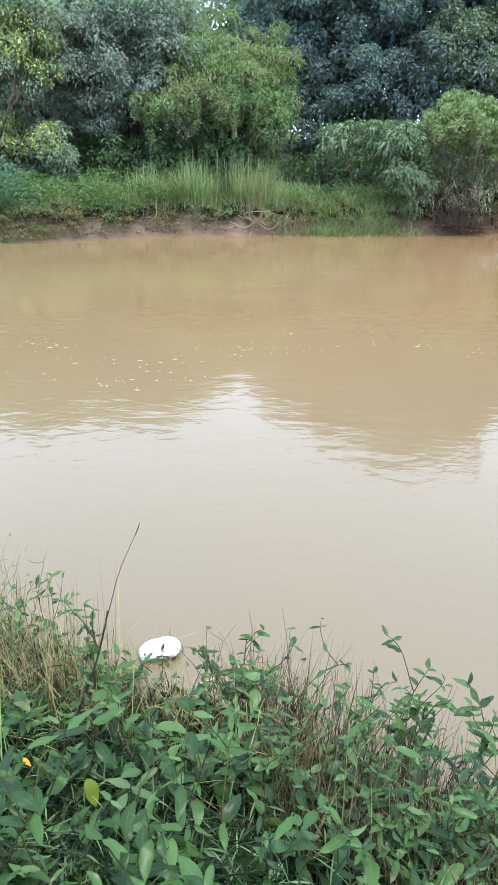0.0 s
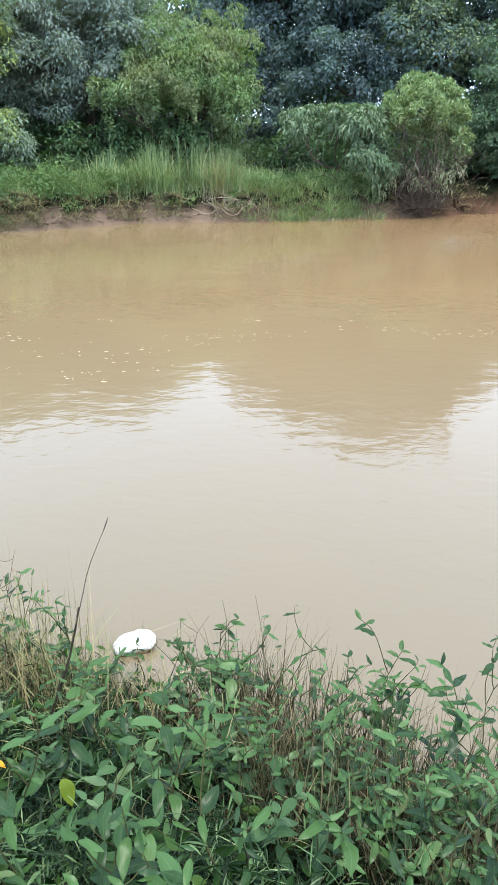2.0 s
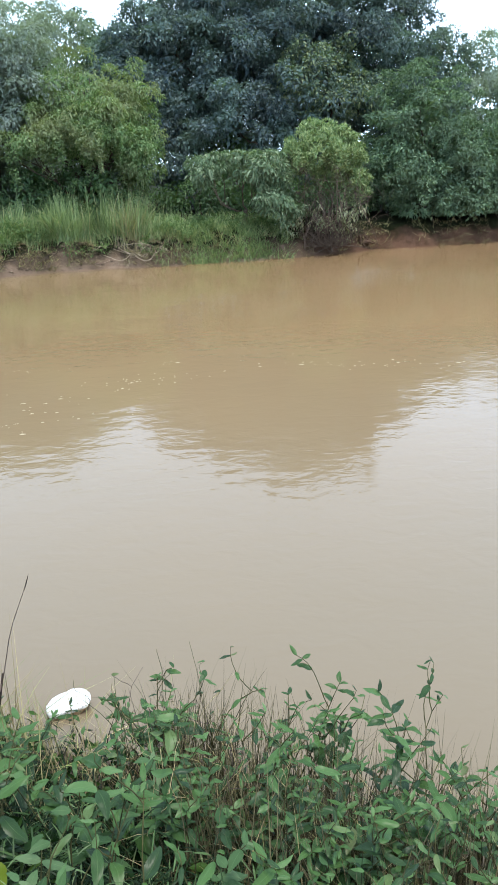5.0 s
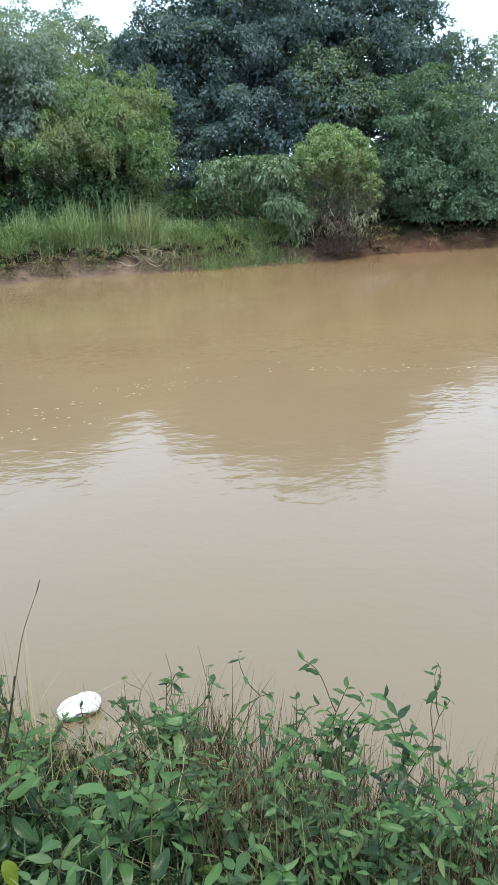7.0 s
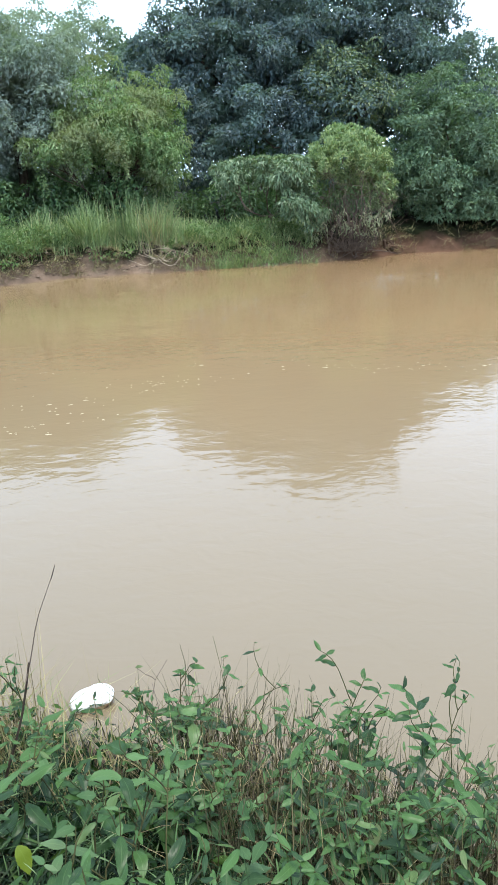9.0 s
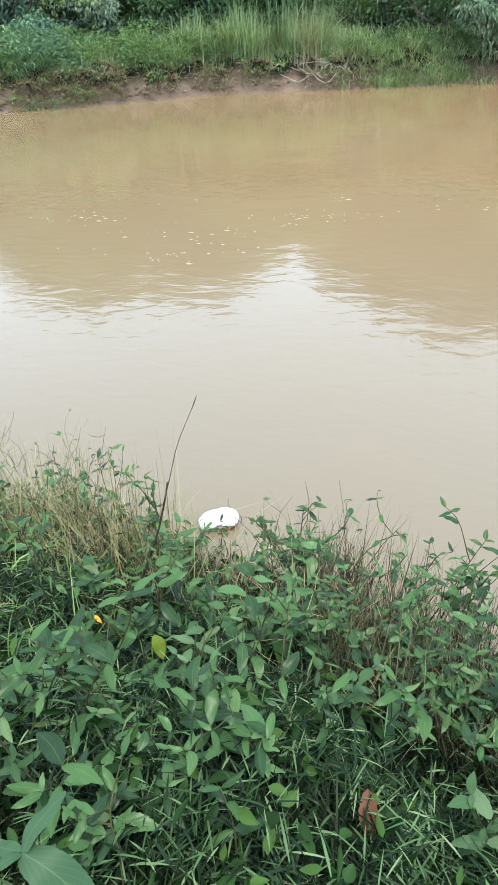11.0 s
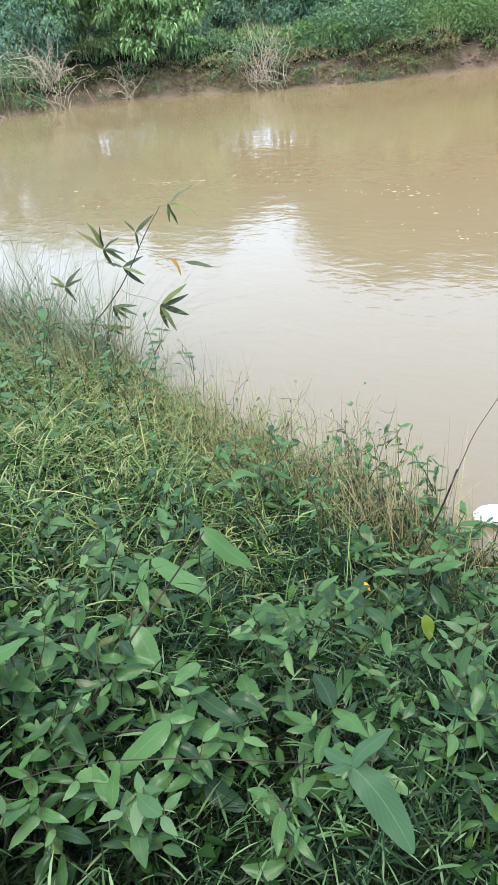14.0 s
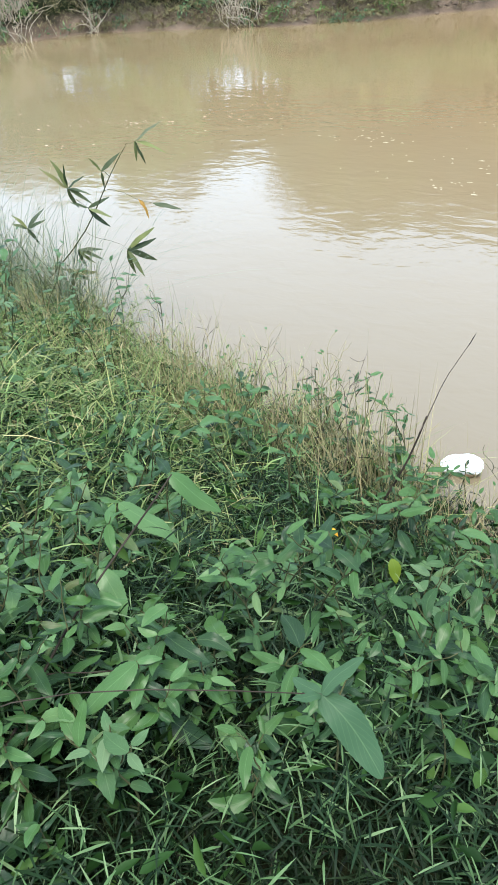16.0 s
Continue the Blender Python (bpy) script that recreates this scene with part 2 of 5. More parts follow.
GREYLEAF = leafy("grey_green_foliage", [(0.0, (0.2119, 0.2610, 0.2336)), (0.6, (0.2582, 0.3151, 0.2809)), (1.0, (0.3111, 0.3694, 0.3267))], broad=(0.150, 0.205, 0.165), gloss=0.65, through_light=0.36, sheen=0.03)
DULLGREEN = leafy("dull_green_foliage", [(0.0, (0.1576, 0.2159, 0.1663)), (0.6, (0.2326, 0.3023, 0.2275)), (1.0, (0.3224, 0.3959, 0.2888))], broad=(0.120, 0.165, 0.115), gloss=0.6, through_light=0.34, sheen=0.06)
YELLOWLEAF = leafy("yellow_green_foliage", [(0.0, (0.1714, 0.2367, 0.1163)), (0.6, (0.3213, 0.4115, 0.1586)), (1.0, (0.7283, 0.7613, 0.2325))], broad=(0.1559, 0.2125, 0.1256), broad_scale=1.1, gloss=0.5, through_light=0.34)
BRIGHT = leafy("bright_bush_foliage", [(0.0, (0.1020, 0.1648, 0.0682)), (0.6, (0.1989, 0.2802, 0.1232)), (1.0, (0.3468, 0.4069, 0.2090))], gloss=0.5)
PALE = leafy("pale_bush_foliage", [(0.0, (0.0751, 0.1259, 0.0704)), (0.6, (0.1370, 0.2072, 0.1163)), (1.0, (0.2502, 0.3112, 0.2015))], gloss=0.45)
MIDLEAF = leafy("mid_green_foliage", [(0.0, (0.0403, 0.0878, 0.0407)), (0.6, (0.0874, 0.1606, 0.0690)), (1.0, (0.1572, 0.2421, 0.1098))], broad=(0.0470, 0.0878, 0.0470), gloss=0.45, through_light=0.34)
SOFTGREEN = leafy("soft_green_foliage", [(0.0, (0.0483, 0.0925, 0.0550)), (0.6, (0.1104, 0.1825, 0.1075)), (1.0, (0.2127, 0.3063, 0.1812))], broad=(0.080, 0.124, 0.078), gloss=0.5, through_light=0.3)
BLUELEAF = leafy("blue_green_foliage", [(0.0, (0.0715, 0.1471, 0.1013)), (0.6, (0.1502, 0.2591, 0.1755)), (1.0, (0.2717, 0.3920, 0.2633))], broad=(0.0910, 0.1625, 0.1242), gloss=0.5, through_light=0.34)
REEDSTRAW = leafy("straw_reed_blades", [(0.0, (0.14, 0.17, 0.08)), (0.6, (0.24, 0.24, 0.12)), (1.0, (0.36, 0.31, 0.17))], gloss=0.6)
REED = leafy("reed_blades", [(0.0, (0.1109, 0.1666, 0.0700)), (0.6, (0.2163, 0.3028, 0.1353)), (0.9, (0.3439, 0.4139, 0.2099)), (1.0, (0.4659, 0.4239, 0.2379))], gloss=0.6)
SCRUB = leafy("bank_scrub_leaves", [(0.0, (0.0575, 0.1068, 0.0329)), (0.6, (0.1224, 0.2076, 0.0629)), (1.0, (0.2191, 0.2904, 0.1058))], broad=(0.0673, 0.1200, 0.0501), gloss=0.6)
# near-black stops carry the shade between the blades
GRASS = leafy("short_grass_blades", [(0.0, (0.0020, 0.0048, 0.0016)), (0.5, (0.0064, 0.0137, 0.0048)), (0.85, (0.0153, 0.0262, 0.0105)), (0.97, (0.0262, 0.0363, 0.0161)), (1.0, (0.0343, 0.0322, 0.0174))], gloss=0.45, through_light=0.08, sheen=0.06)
TALLGRASS = leafy("tall_grass_blades", [(0.0, (0.0577, 0.0905, 0.0264)), (0.55, (0.1579, 0.1860, 0.0601)), (0.9, (0.3311, 0.3196, 0.1302)), (1.0, (0.4602, 0.3384, 0.1697))], gloss=0.6, through_light=0.12, sheen=0.08)
WEED = leafy("weed_leaves", [(0.0, (0.0093, 0.0248, 0.0085)), (0.3, (0.0195, 0.0486, 0.0128)), (0.6, (0.0370, 0.0811, 0.0193)), (0.85, (0.0458, 0.0959, 0.0289)), (0.96, (0.0748, 0.1296, 0.0451)), (1.0, (0.0699, 0.0866, 0.0326))], per="object", gloss=0.36, through_light=0.12, veins=True, spots=(0.036, 0.066, 0.020), sheen=0.17)
# low stops darkened to stand for shade among the leaves
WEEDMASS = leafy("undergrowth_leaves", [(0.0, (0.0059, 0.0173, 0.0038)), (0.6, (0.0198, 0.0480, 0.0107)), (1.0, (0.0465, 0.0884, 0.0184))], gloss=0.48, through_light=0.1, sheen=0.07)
PALEWEED = leafy("pale_weed_leaf", [(0.0, (0.0295, 0.0621, 0.0284)), (1.0, (0.0384, 0.0742, 0.0340))], per="object", gloss=0.42, through_light=0.12, veins=True, spots=(0.0394, 0.0675, 0.0265), sheen=0.08)
BAMBOO = leafy("bamboo_leaves", [(0.0, (0.022, 0.034, 0.012)), (0.6, (0.055, 0.066, 0.026)), (0.85, (0.12, 0.13, 0.04)), (1.0, (0.10, 0.06, 0.03))], per="object", gloss=0.5, through_light=0.12)
ORANGE = leafy("orange_dying_leaf", [(0.0, (0.62, 0.30, 0.025)), (1.0, (0.70, 0.36, 0.03))], per="object")
LIME = leafy("yellow_green_leaf", [(0.0, (0.0900, 0.1283, 0.0096)), (1.0, (0.1080, 0.1473, 0.0144))], per="object", veins=True)
DROOPING = leafy("drooping_foliage", [(0.0, (0.1031, 0.1872, 0.0677)), (0.6, (0.2058, 0.3208, 0.1352)), (1.0, (0.3742, 0.4811, 0.2317))], gloss=0.45, through_light=0.3)
THICKET = leafy("thicket_leaves", [(0.0, (0.0534, 0.1044, 0.0596)), (0.6, (0.1213, 0.2109, 0.1145)), (1.0, (0.2666, 0.3617, 0.1945))], broad=(0.0694, 0.1310, 0.0734), gloss=0.5, through_light=0.3)
PALEGRASS = leafy("pale_grass_blades", [(0.0, (0.0414, 0.0804, 0.0204)), (0.6, (0.1090, 0.1827, 0.0537)), (1.0, (0.2181, 0.2771, 0.0976))], gloss=0.55, through_light=0.15, sheen=0.15)
SEDGE = leafy("sedge_blades", [(0.0, (0.0518, 0.0734, 0.0389)), (0.6, (0.1123, 0.1339, 0.0778)), (1.0, (0.2074, 0.1901, 0.1123))], gloss=0.5, through_light=0.15)
LIGHTWEED = leafy("light_weed_leaves", [(0.0, (0.0280, 0.0594, 0.0209)), (0.6, (0.0496, 0.0929, 0.0379)), (1.0, (0.0869, 0.1277, 0.0608))], per="object", gloss=0.45, through_light=0.14, veins=True, spots=(0.060, 0.095, 0.034), sheen=0.08)
# dark stops stand for shaded gaps, pale ones for highlights on blades
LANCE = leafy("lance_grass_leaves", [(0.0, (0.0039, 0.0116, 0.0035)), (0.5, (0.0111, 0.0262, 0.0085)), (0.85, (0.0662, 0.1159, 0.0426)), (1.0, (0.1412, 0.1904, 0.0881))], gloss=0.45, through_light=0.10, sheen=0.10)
MEADOW = leafy("meadow_grass_leaves", [(0.0, (0.0318, 0.0513, 0.0145)), (0.5, (0.0855, 0.1149, 0.0364)), (0.85, (0.1756, 0.1989, 0.0759)), (1.0, (0.2595, 0.2118, 0.1139))], gloss=0.5, through_light=0.12, sheen=0.08)
AMBER = leafy("amber_withered_leaf", [(0.0, (0.30, 0.15, 0.03)), (1.0, (0.34, 0.18, 0.04))], per="object")
WITHERED = leafy("withered_leaves", [(0.0, (0.1365, 0.1607, 0.0952)), (0.6, (0.2310, 0.2640, 0.1666)), (1.0, (0.3570, 0.3444, 0.2380))], gloss=0.6)
CLOD = rough_stuff("dry_clay_clods", [(0.3, (0.075, 0.053, 0.037)), (0.7, (0.190, 0.140, 0.102))], 7.0, island=True, dist=0.01)
DEADLEAF = leafy("dead_brown_leaf", [(0.0, (0.1584, 0.0759, 0.0434)), (1.0, (0.1944, 0.0990, 0.0589))], per="object", veins=True)


# ---- mesh helpers ----
def fast_mesh(name, verts, quads, mats):
    """A mesh from arrays: verts (n, 3), quads (m, 3 or 4)."""
    me = bpy.data.meshes.new(name)
    v, q = np.asarray(verts, np.float32), np.asarray(quads, np.int32)
    k = q.shape[1]
    me.vertices.add(len(v))
    me.vertices.foreach_set("co", v.ravel())
    me.loops.add(q.size)
    me.loops.foreach_set("vertex_index", q.ravel())
    me.polygons.add(len(q))
    me.polygons.foreach_set("loop_start", np.arange(0, q.size, k, dtype=np.int32))
    me.update(calc_edges=True)
    me.validate()
    me.materials.append(mats)
    return me


def child(name, me, parent, m=None, label=""):
    ob = new(name, me)
    ob.parent = parent
    if m is not None:
        ob.matrix_basis = m
    return tagged(ob, label)


def base(name, x, y, z, label, category, group=""):
    ob = new(name)
    ob.empty_display_size = 0.1
    ob.matrix_basis = pose(x, y, z)
    return tagged(ob, label, category, group)


def unit(v):
    return v / np.maximum(np.linalg.norm(v, axis=-1, keepdims=True), 1e-9)


def tube_mesh(name, paths, mat, sides=6):
    """Tapered tubes: each path a list of (x, y, z, radius)."""
    verts, quads = [], []
    for path in paths:
        p = np.array(path, float)
        c, r = p[:, :3], p[:, 3]
        d = unit(np.gradient(c, axis=0))
        up = np.array([0.0, 0, 1]) if abs(d[0][2]) < 0.8 else np.array([1.0, 0, 0])
        first = len(verts)
        for i in range(len(p)):
            a = unit(np.cross(d[i], up))
            b = np.cross(d[i], a)
            for s in range(sides):
                w = 2 * math.pi * s / sides
                verts.append(c[i] + r[i] * (math.cos(w) * a + math.sin(w) * b))
        for i in range(len(p) - 1):
            for s in range(sides):
                q = first + i * sides
                quads.append((q + s, q + (s + 1) % sides, q + sides + (s + 1) % sides, q + sides + s))
        for end in (0, len(p) - 1):
            q = first + end * sides
            for s in range(1, sides - 2, 2):
                quads.append((q, q + s, q + s + 1, q + s + 2))
    return smooth(fast_mesh(name, verts, quads, mat))


def smooth(me):
    me.polygons.foreach_set("use_smooth", np.ones(len(me.polygons), bool))
    return me


def leaf_cloud(name, pos, way, length, width, mat, rng, fold=0.25, sag=0.15, oval=False, face=None):
    """Many small pointed leaves: at pos, growing along way, each folded along its rib and bent down at the tip."""
    n = len(pos)
    way = unit(way)
    side = unit(np.cross(way, rng.normal(size=(n, 3)) if face is None else face + rng.normal(size=(n, 3)) * 0.35))
    nor = np.cross(side, way)
    length, width = length[:, None], width[:, None]
    tip = pos + way * length + np.array([0, 0, -1.0]) * length * sag
    left = pos + way * length * 0.42 + side * width * 0.5 + nor * width * fold
    right = pos + way * length * 0.42 - side * width * 0.5 + nor * width * fold
    if oval:
        down = np.array([0, 0, -1.0]) * length * sag
        ring = [pos]
        for at, half in ((0.22, 0.42), (0.5, 0.5), (0.8, 0.26)):
            ring.append(pos + way * length * at + side * width * half + nor * width * fold * half * 2 + down * at * at)
        ring.append(tip)
        for at, half in ((0.8, 0.26), (0.5, 0.5), (0.22, 0.42)):
            ring.append(pos + way * length * at - side * width * half + nor * width * fold * half * 2 + down * at * at)
        ring.append(pos + way * length * 0.5 + down * 0.25)
        verts = np.stack(ring, 1).reshape(-1, 3)
        b = np.arange(n)[:, None] * 9
        tris = np.concatenate([b + [8, k, (k + 1) % 8] for k in range(8)], 1).reshape(-1, 3)
        return smooth(fast_mesh(name, verts, tris, mat))
    verts = np.stack([pos, left, tip, right], 1).reshape(-1, 3)
    b = np.arange(n)[:, None] * 4
    tris = np.concatenate([b + [0, 2, 1], b + [0, 3, 2]], 1).reshape(-1, 3)
    return fast_mesh(name, verts, tris, mat)


def crown_points(lobes, puff, dens, leaf, rng, ragged=0.18, droop=0.15):
    """Leaf places and growth directions: each lobe carries many uneven puffs of leaves with shaded hollows between them."""
    centres, radii, outs = [], [], []
    for l in lobes:
        c, r = np.array(l[:3]), np.array(l[3:6])
        area = 4 * math.pi * (((r[0] * r[1]) ** 1.6 + (r[0] * r[2]) ** 1.6 + (r[1] * r[2]) ** 1.6) / 3) ** (1 / 1.6)
        n = max(5, int(area / (puff * puff * 1.9)))
        d = unit(rng.normal(size=(n, 3)) + [0, 0, 0.25])
        k = 1.0 - puff * 0.35 / r.mean() + rng.normal(size=n) * ragged
        k = np.clip(k, 0.45, 1.3)
        centres.append(c + d * r * k[:, None])
        radii.append(puff * rng.uniform(0.6, 1.35, n))
        outs.append(unit(d / r))
    c, r, o = np.concatenate(centres), np.concatenate(radii), np.concatenate(outs)
    per = np.maximum(6, (dens * r * r * 4).astype(int))
    i = np.repeat(np.arange(len(c)), per)
    m = len(i)
    d = unit(rng.normal(size=(m, 3)) + o[i] * 0.7 + [0, 0, 0.45])
    flat = np.array([1.0, 1.0, 0.72])
    pos = c[i] + d * flat * (r[i] * np.sqrt(rng.uniform(0.25, 1.1, m)))[:, None]
    way = d * 0.7 + rng.normal(size=(m, 3)) * 0.6 + [0, 0, -droop]
    return pos, way, d * 0.8 + o[i] * 0.4 + [0, 0, 0.35]


def limb(rng, start, end, r0, r1, wobble=0.12, steps=6):
    """A gently bent tapering path from start to end."""
    a, b = np.array(start, float), np.array(end, float)
    k = np.linspace(0, 1, steps)[:, None]
    bend = rng.normal(size=3) * np.sin(k * math.pi) + rng.normal(size=3) * 0.55 * np.sin(k * 2 * math.pi) + rng.normal(size=3) * 0.25 * np.sin(k * 3 * math.pi)
    p = a + (b - a) * k + bend * wobble * np.linalg.norm(b - a) * 0.45
    return [(*q, r0 + (r1 - r0) * float(t)) for q, t in zip(p, k[:, 0])]


def tree(name, label, category, x, y, lobes, mat, seed, puff=0.5, dens=60, leaf=(0.16, 0.06), trunks=1, trunk_r=0.13,
         ragged=0.18, sag=0.3, droop=0.15, group="", bark=None, strands=0, fill=14, patch_leaves=None):
    """A tree or bush: tapered trunk(s), limbs into each lobe, and a crown of many small leaves. Lobes are in world metres."""
    rng = np.random.default_rng(seed)
    z = ground_z(x, y)
    ob = base(name, x, y, z - 0.05, label, category, group)
    o = np.array([x, y, z - 0.05])
    loc = [(l[0] - o[0], l[1] - o[1], l[2] - o[2], l[3], l[4], l[5]) for l in lobes]
    low = min(l[2] - l[5] * 0.4 for l in loc)
    for i in range(trunks):
        foot = np.array([rng.normal() * 0.18 * (trunks > 1), rng.normal() * 0.12 * (trunks > 1), 0.0])
        fork = np.array([rng.normal() * 0.25, rng.normal() * 0.2, max(0.5, low)])
        child("trunk", tube_mesh("trunk", [limb(rng, foot, fork, trunk_r, trunk_r * 0.7)], bark or BARK, 8), ob)
        if i == 0:
            tops = fork
    for l in loc:
        path = limb(rng, tops, (l[0], l[1], l[2] + l[5] * 0.5), trunk_r * 0.6, trunk_r * 0.12, 0.25, 7)
        subs = [path]
        for _ in range(5):
            s = path[rng.integers(2, 6)]
            e = np.array(l[:3]) + unit(rng.normal(size=3)) * np.array(l[3:6]) * 0.85
            subs.append(limb(rng, s[:3], e, s[3] * 0.6, 0.012, 0.2, 5))
        child("limb", tube_mesh("limb", subs, bark or BARK, 5), ob)
    pos, way, face = crown_points(loc, puff, dens, leaf, rng, ragged, droop)
    keep = pos[:, 2] > 0.1
    pos, way, face = pos[keep], way[keep], face[keep]
    n = len(pos)
    vol = np.array([l[3] * l[4] * l[5] for l in loc])
    k = int(vol.sum() * fill * 1.6)
    j = rng.choice(len(loc), k, p=vol / vol.sum())
    la = np.array(loc)[j]
    ip = la[:, :3] + unit(rng.normal(size=(k, 3))) * la[:, 3:6] * (rng.uniform(0, 1, k) ** 0.4 * 0.78)[:, None]
    me = leaf_cloud("inner_foliage", ip, rng.normal(size=(k, 3)), leaf[0] * rng.uniform(1.2, 2.0, k), leaf[0] * rng.uniform(0.8, 1.3, k), mat, rng)
    child("inner_foliage", me, ob)
    # leaves inside the given patches take a second material
    if patch_leaves:
        patches, patch_mat, patch_label = patch_leaves
        inside = np.zeros(n, bool)
        for q in patches:
            inside |= np.linalg.norm((pos - (np.array(q[:3]) - o)) / np.array(q[3:6]), axis=1) < 1.0
        young = inside & (rng.uniform(size=n) < 0.75)
        m = int(young.sum())
        child("young_foliage", leaf_cloud("young_foliage", pos[young], way[young], leaf[0] * rng.uniform(0.7, 1.2, m), leaf[1] * rng.uniform(0.75, 1.2, m), patch_mat, rng, sag=sag, face=face[young]), ob, None, patch_label)
        pos, way, face = pos[~young], way[~young], face[~young]
        n = len(pos)
    me = leaf_cloud("crown", pos, way, leaf[0] * rng.uniform(0.7, 1.25, n), leaf[1] * rng.uniform(0.75, 1.2, n), mat, rng, sag=sag, face=face)
    child("crown", me, ob)
    if strands:
        rim = pos[(pos[:, 1] < -0.9) & (pos[:, 2] > 2.1) & (pos[:, 2] < 3.4)]
        at = rim[rng.integers(0, len(rim), strands)]
        drop = rng.uniform(0.15, 1.15, strands) * np.interp(np.sin(at[:, 0] * 5.3) + np.sin(at[:, 0] * 11.7 + 1), [-1.5, 1.5], [0.35, 1.1])
        k = 42
        i = np.repeat(np.arange(strands), k)
        fall = rng.uniform(0, 1, len(i))
        p = at[i] + np.stack([rng.normal(size=len(i)) * 0.055 * (1 - 0.5 * fall), rng.normal(size=len(i)) * 0.05 - 0.12, -fall * drop[i]], 1)
        me = leaf_cloud("hanging_vines", p, rng.normal(size=(len(i), 3)) * [1, 1, 0.5] + [0, -0.3, -0.4], leaf[0] * rng.uniform(0.7, 1.1, len(i)), leaf[1] * rng.uniform(0.8, 1.2, len(i)), mat, rng)
        child("hanging_vines", me, ob, None, "curtain of hanging leafy vines")
    return ob


def blades(name, roots, height, lean, width, mat, rng, segs=3, curl=0.5):
    """Grass blades as narrow bent strips rising from their roots."""
    n = len(roots)
    turn = rng.uniform(0, 2 * math.pi, n)
    out = np.stack([np.cos(turn), np.sin(turn), np.zeros(n)], 1)
    side = np.stack([-np.sin(turn + rng.normal(size=n) * 0.5), np.cos(turn), np.zeros(n)], 1)
    rows = []
    for k in range(segs + 1):
        s = k / segs
        c = roots + out * (height * lean * (s * 0.4 + s * s * 0.6))[:, None] + np.array([0, 0, 1.0]) * (height * (s - curl * lean * s * s * 0.6))[:, None]
        w = (width * (1 - s * s * 0.92) * 0.5)[:, None]
        rows += [c - side * w, c + side * w]
    verts = np.stack(rows, 1).reshape(-1, 3)
    b = np.arange(n)[:, None] * (2 * (segs + 1))
    quads = np.concatenate([b + [2 * k, 2 * k + 1, 2 * k + 3, 2 * k + 2] for k in range(segs)], 1).reshape(-1, 4)
    return fast_mesh(name, verts, quads, mat)


def straps(name, pos, way, length, width, mat, rng, sag=0.35):
    """Lance-shaped grass leaves: flat strips that leave their stem along way and arch over."""
    n = len(pos)
    way = unit(way)
    side = unit(np.cross(way, np.array([0, 0, 1.0]) + rng.normal(size=(n, 3)) * 0.45))
    drop = np.array([0, 0, -1.0]) * (length * sag * rng.uniform(0.4, 1.6, n))[:, None]
    rows = []
    for s, w in ((0, 0.35), (0.3, 1.0), (0.65, 0.8), (1.0, 0.04)):
        c = pos + way * (length * s)[:, None] + drop * s * s
        k = (width * w * 0.5)[:, None]
        rows += [c - side * k, c + side * k]
    verts = np.stack(rows, 1).reshape(-1, 3)
    b = np.arange(n)[:, None] * 8
    quads = np.concatenate([b + [2 * k, 2 * k + 1, 2 * k + 3, 2 * k + 2] for k in range(3)], 1).reshape(-1, 4)
    return fast_mesh(name, verts, quads, mat)


# ---- the lie of the land: z = 0 is the river's surface ----
NEAR_X = [-60, -30, -12, -8, -6.4, -4.2, -2.8, -1.5, -0.5, 0.3, 0.8, 1.4, 2.5, 5, 30, 60]
NEAR_Y = [-4, 2.0, 4.4, 4.7, 4.5, 4.1, 3.55, 3.2, 2.95, 2.5, 2.15, 1.8, 1.55, 1.5, 4.0, 9.0]
FAR_X = [-60, -30, -20.2, -16.3, -14.6, -12, -8, -5.6, -2.6, 2.7, 5.6, 8.5, 12.7, 20, 40, 80]
FAR_Y = [6.0, 13.0, 15.8, 17.0, 18.7, 19.0, 19.3, 20.2, 22.0, 22.4, 22.8, 24.1, 24.4, 27.0, 34.0, 50.0]


def near_shore(x):
    return np.interp(x, NEAR_X, NEAR_Y)


def far_shore(x):
    return np.interp(x, FAR_X, FAR_Y)


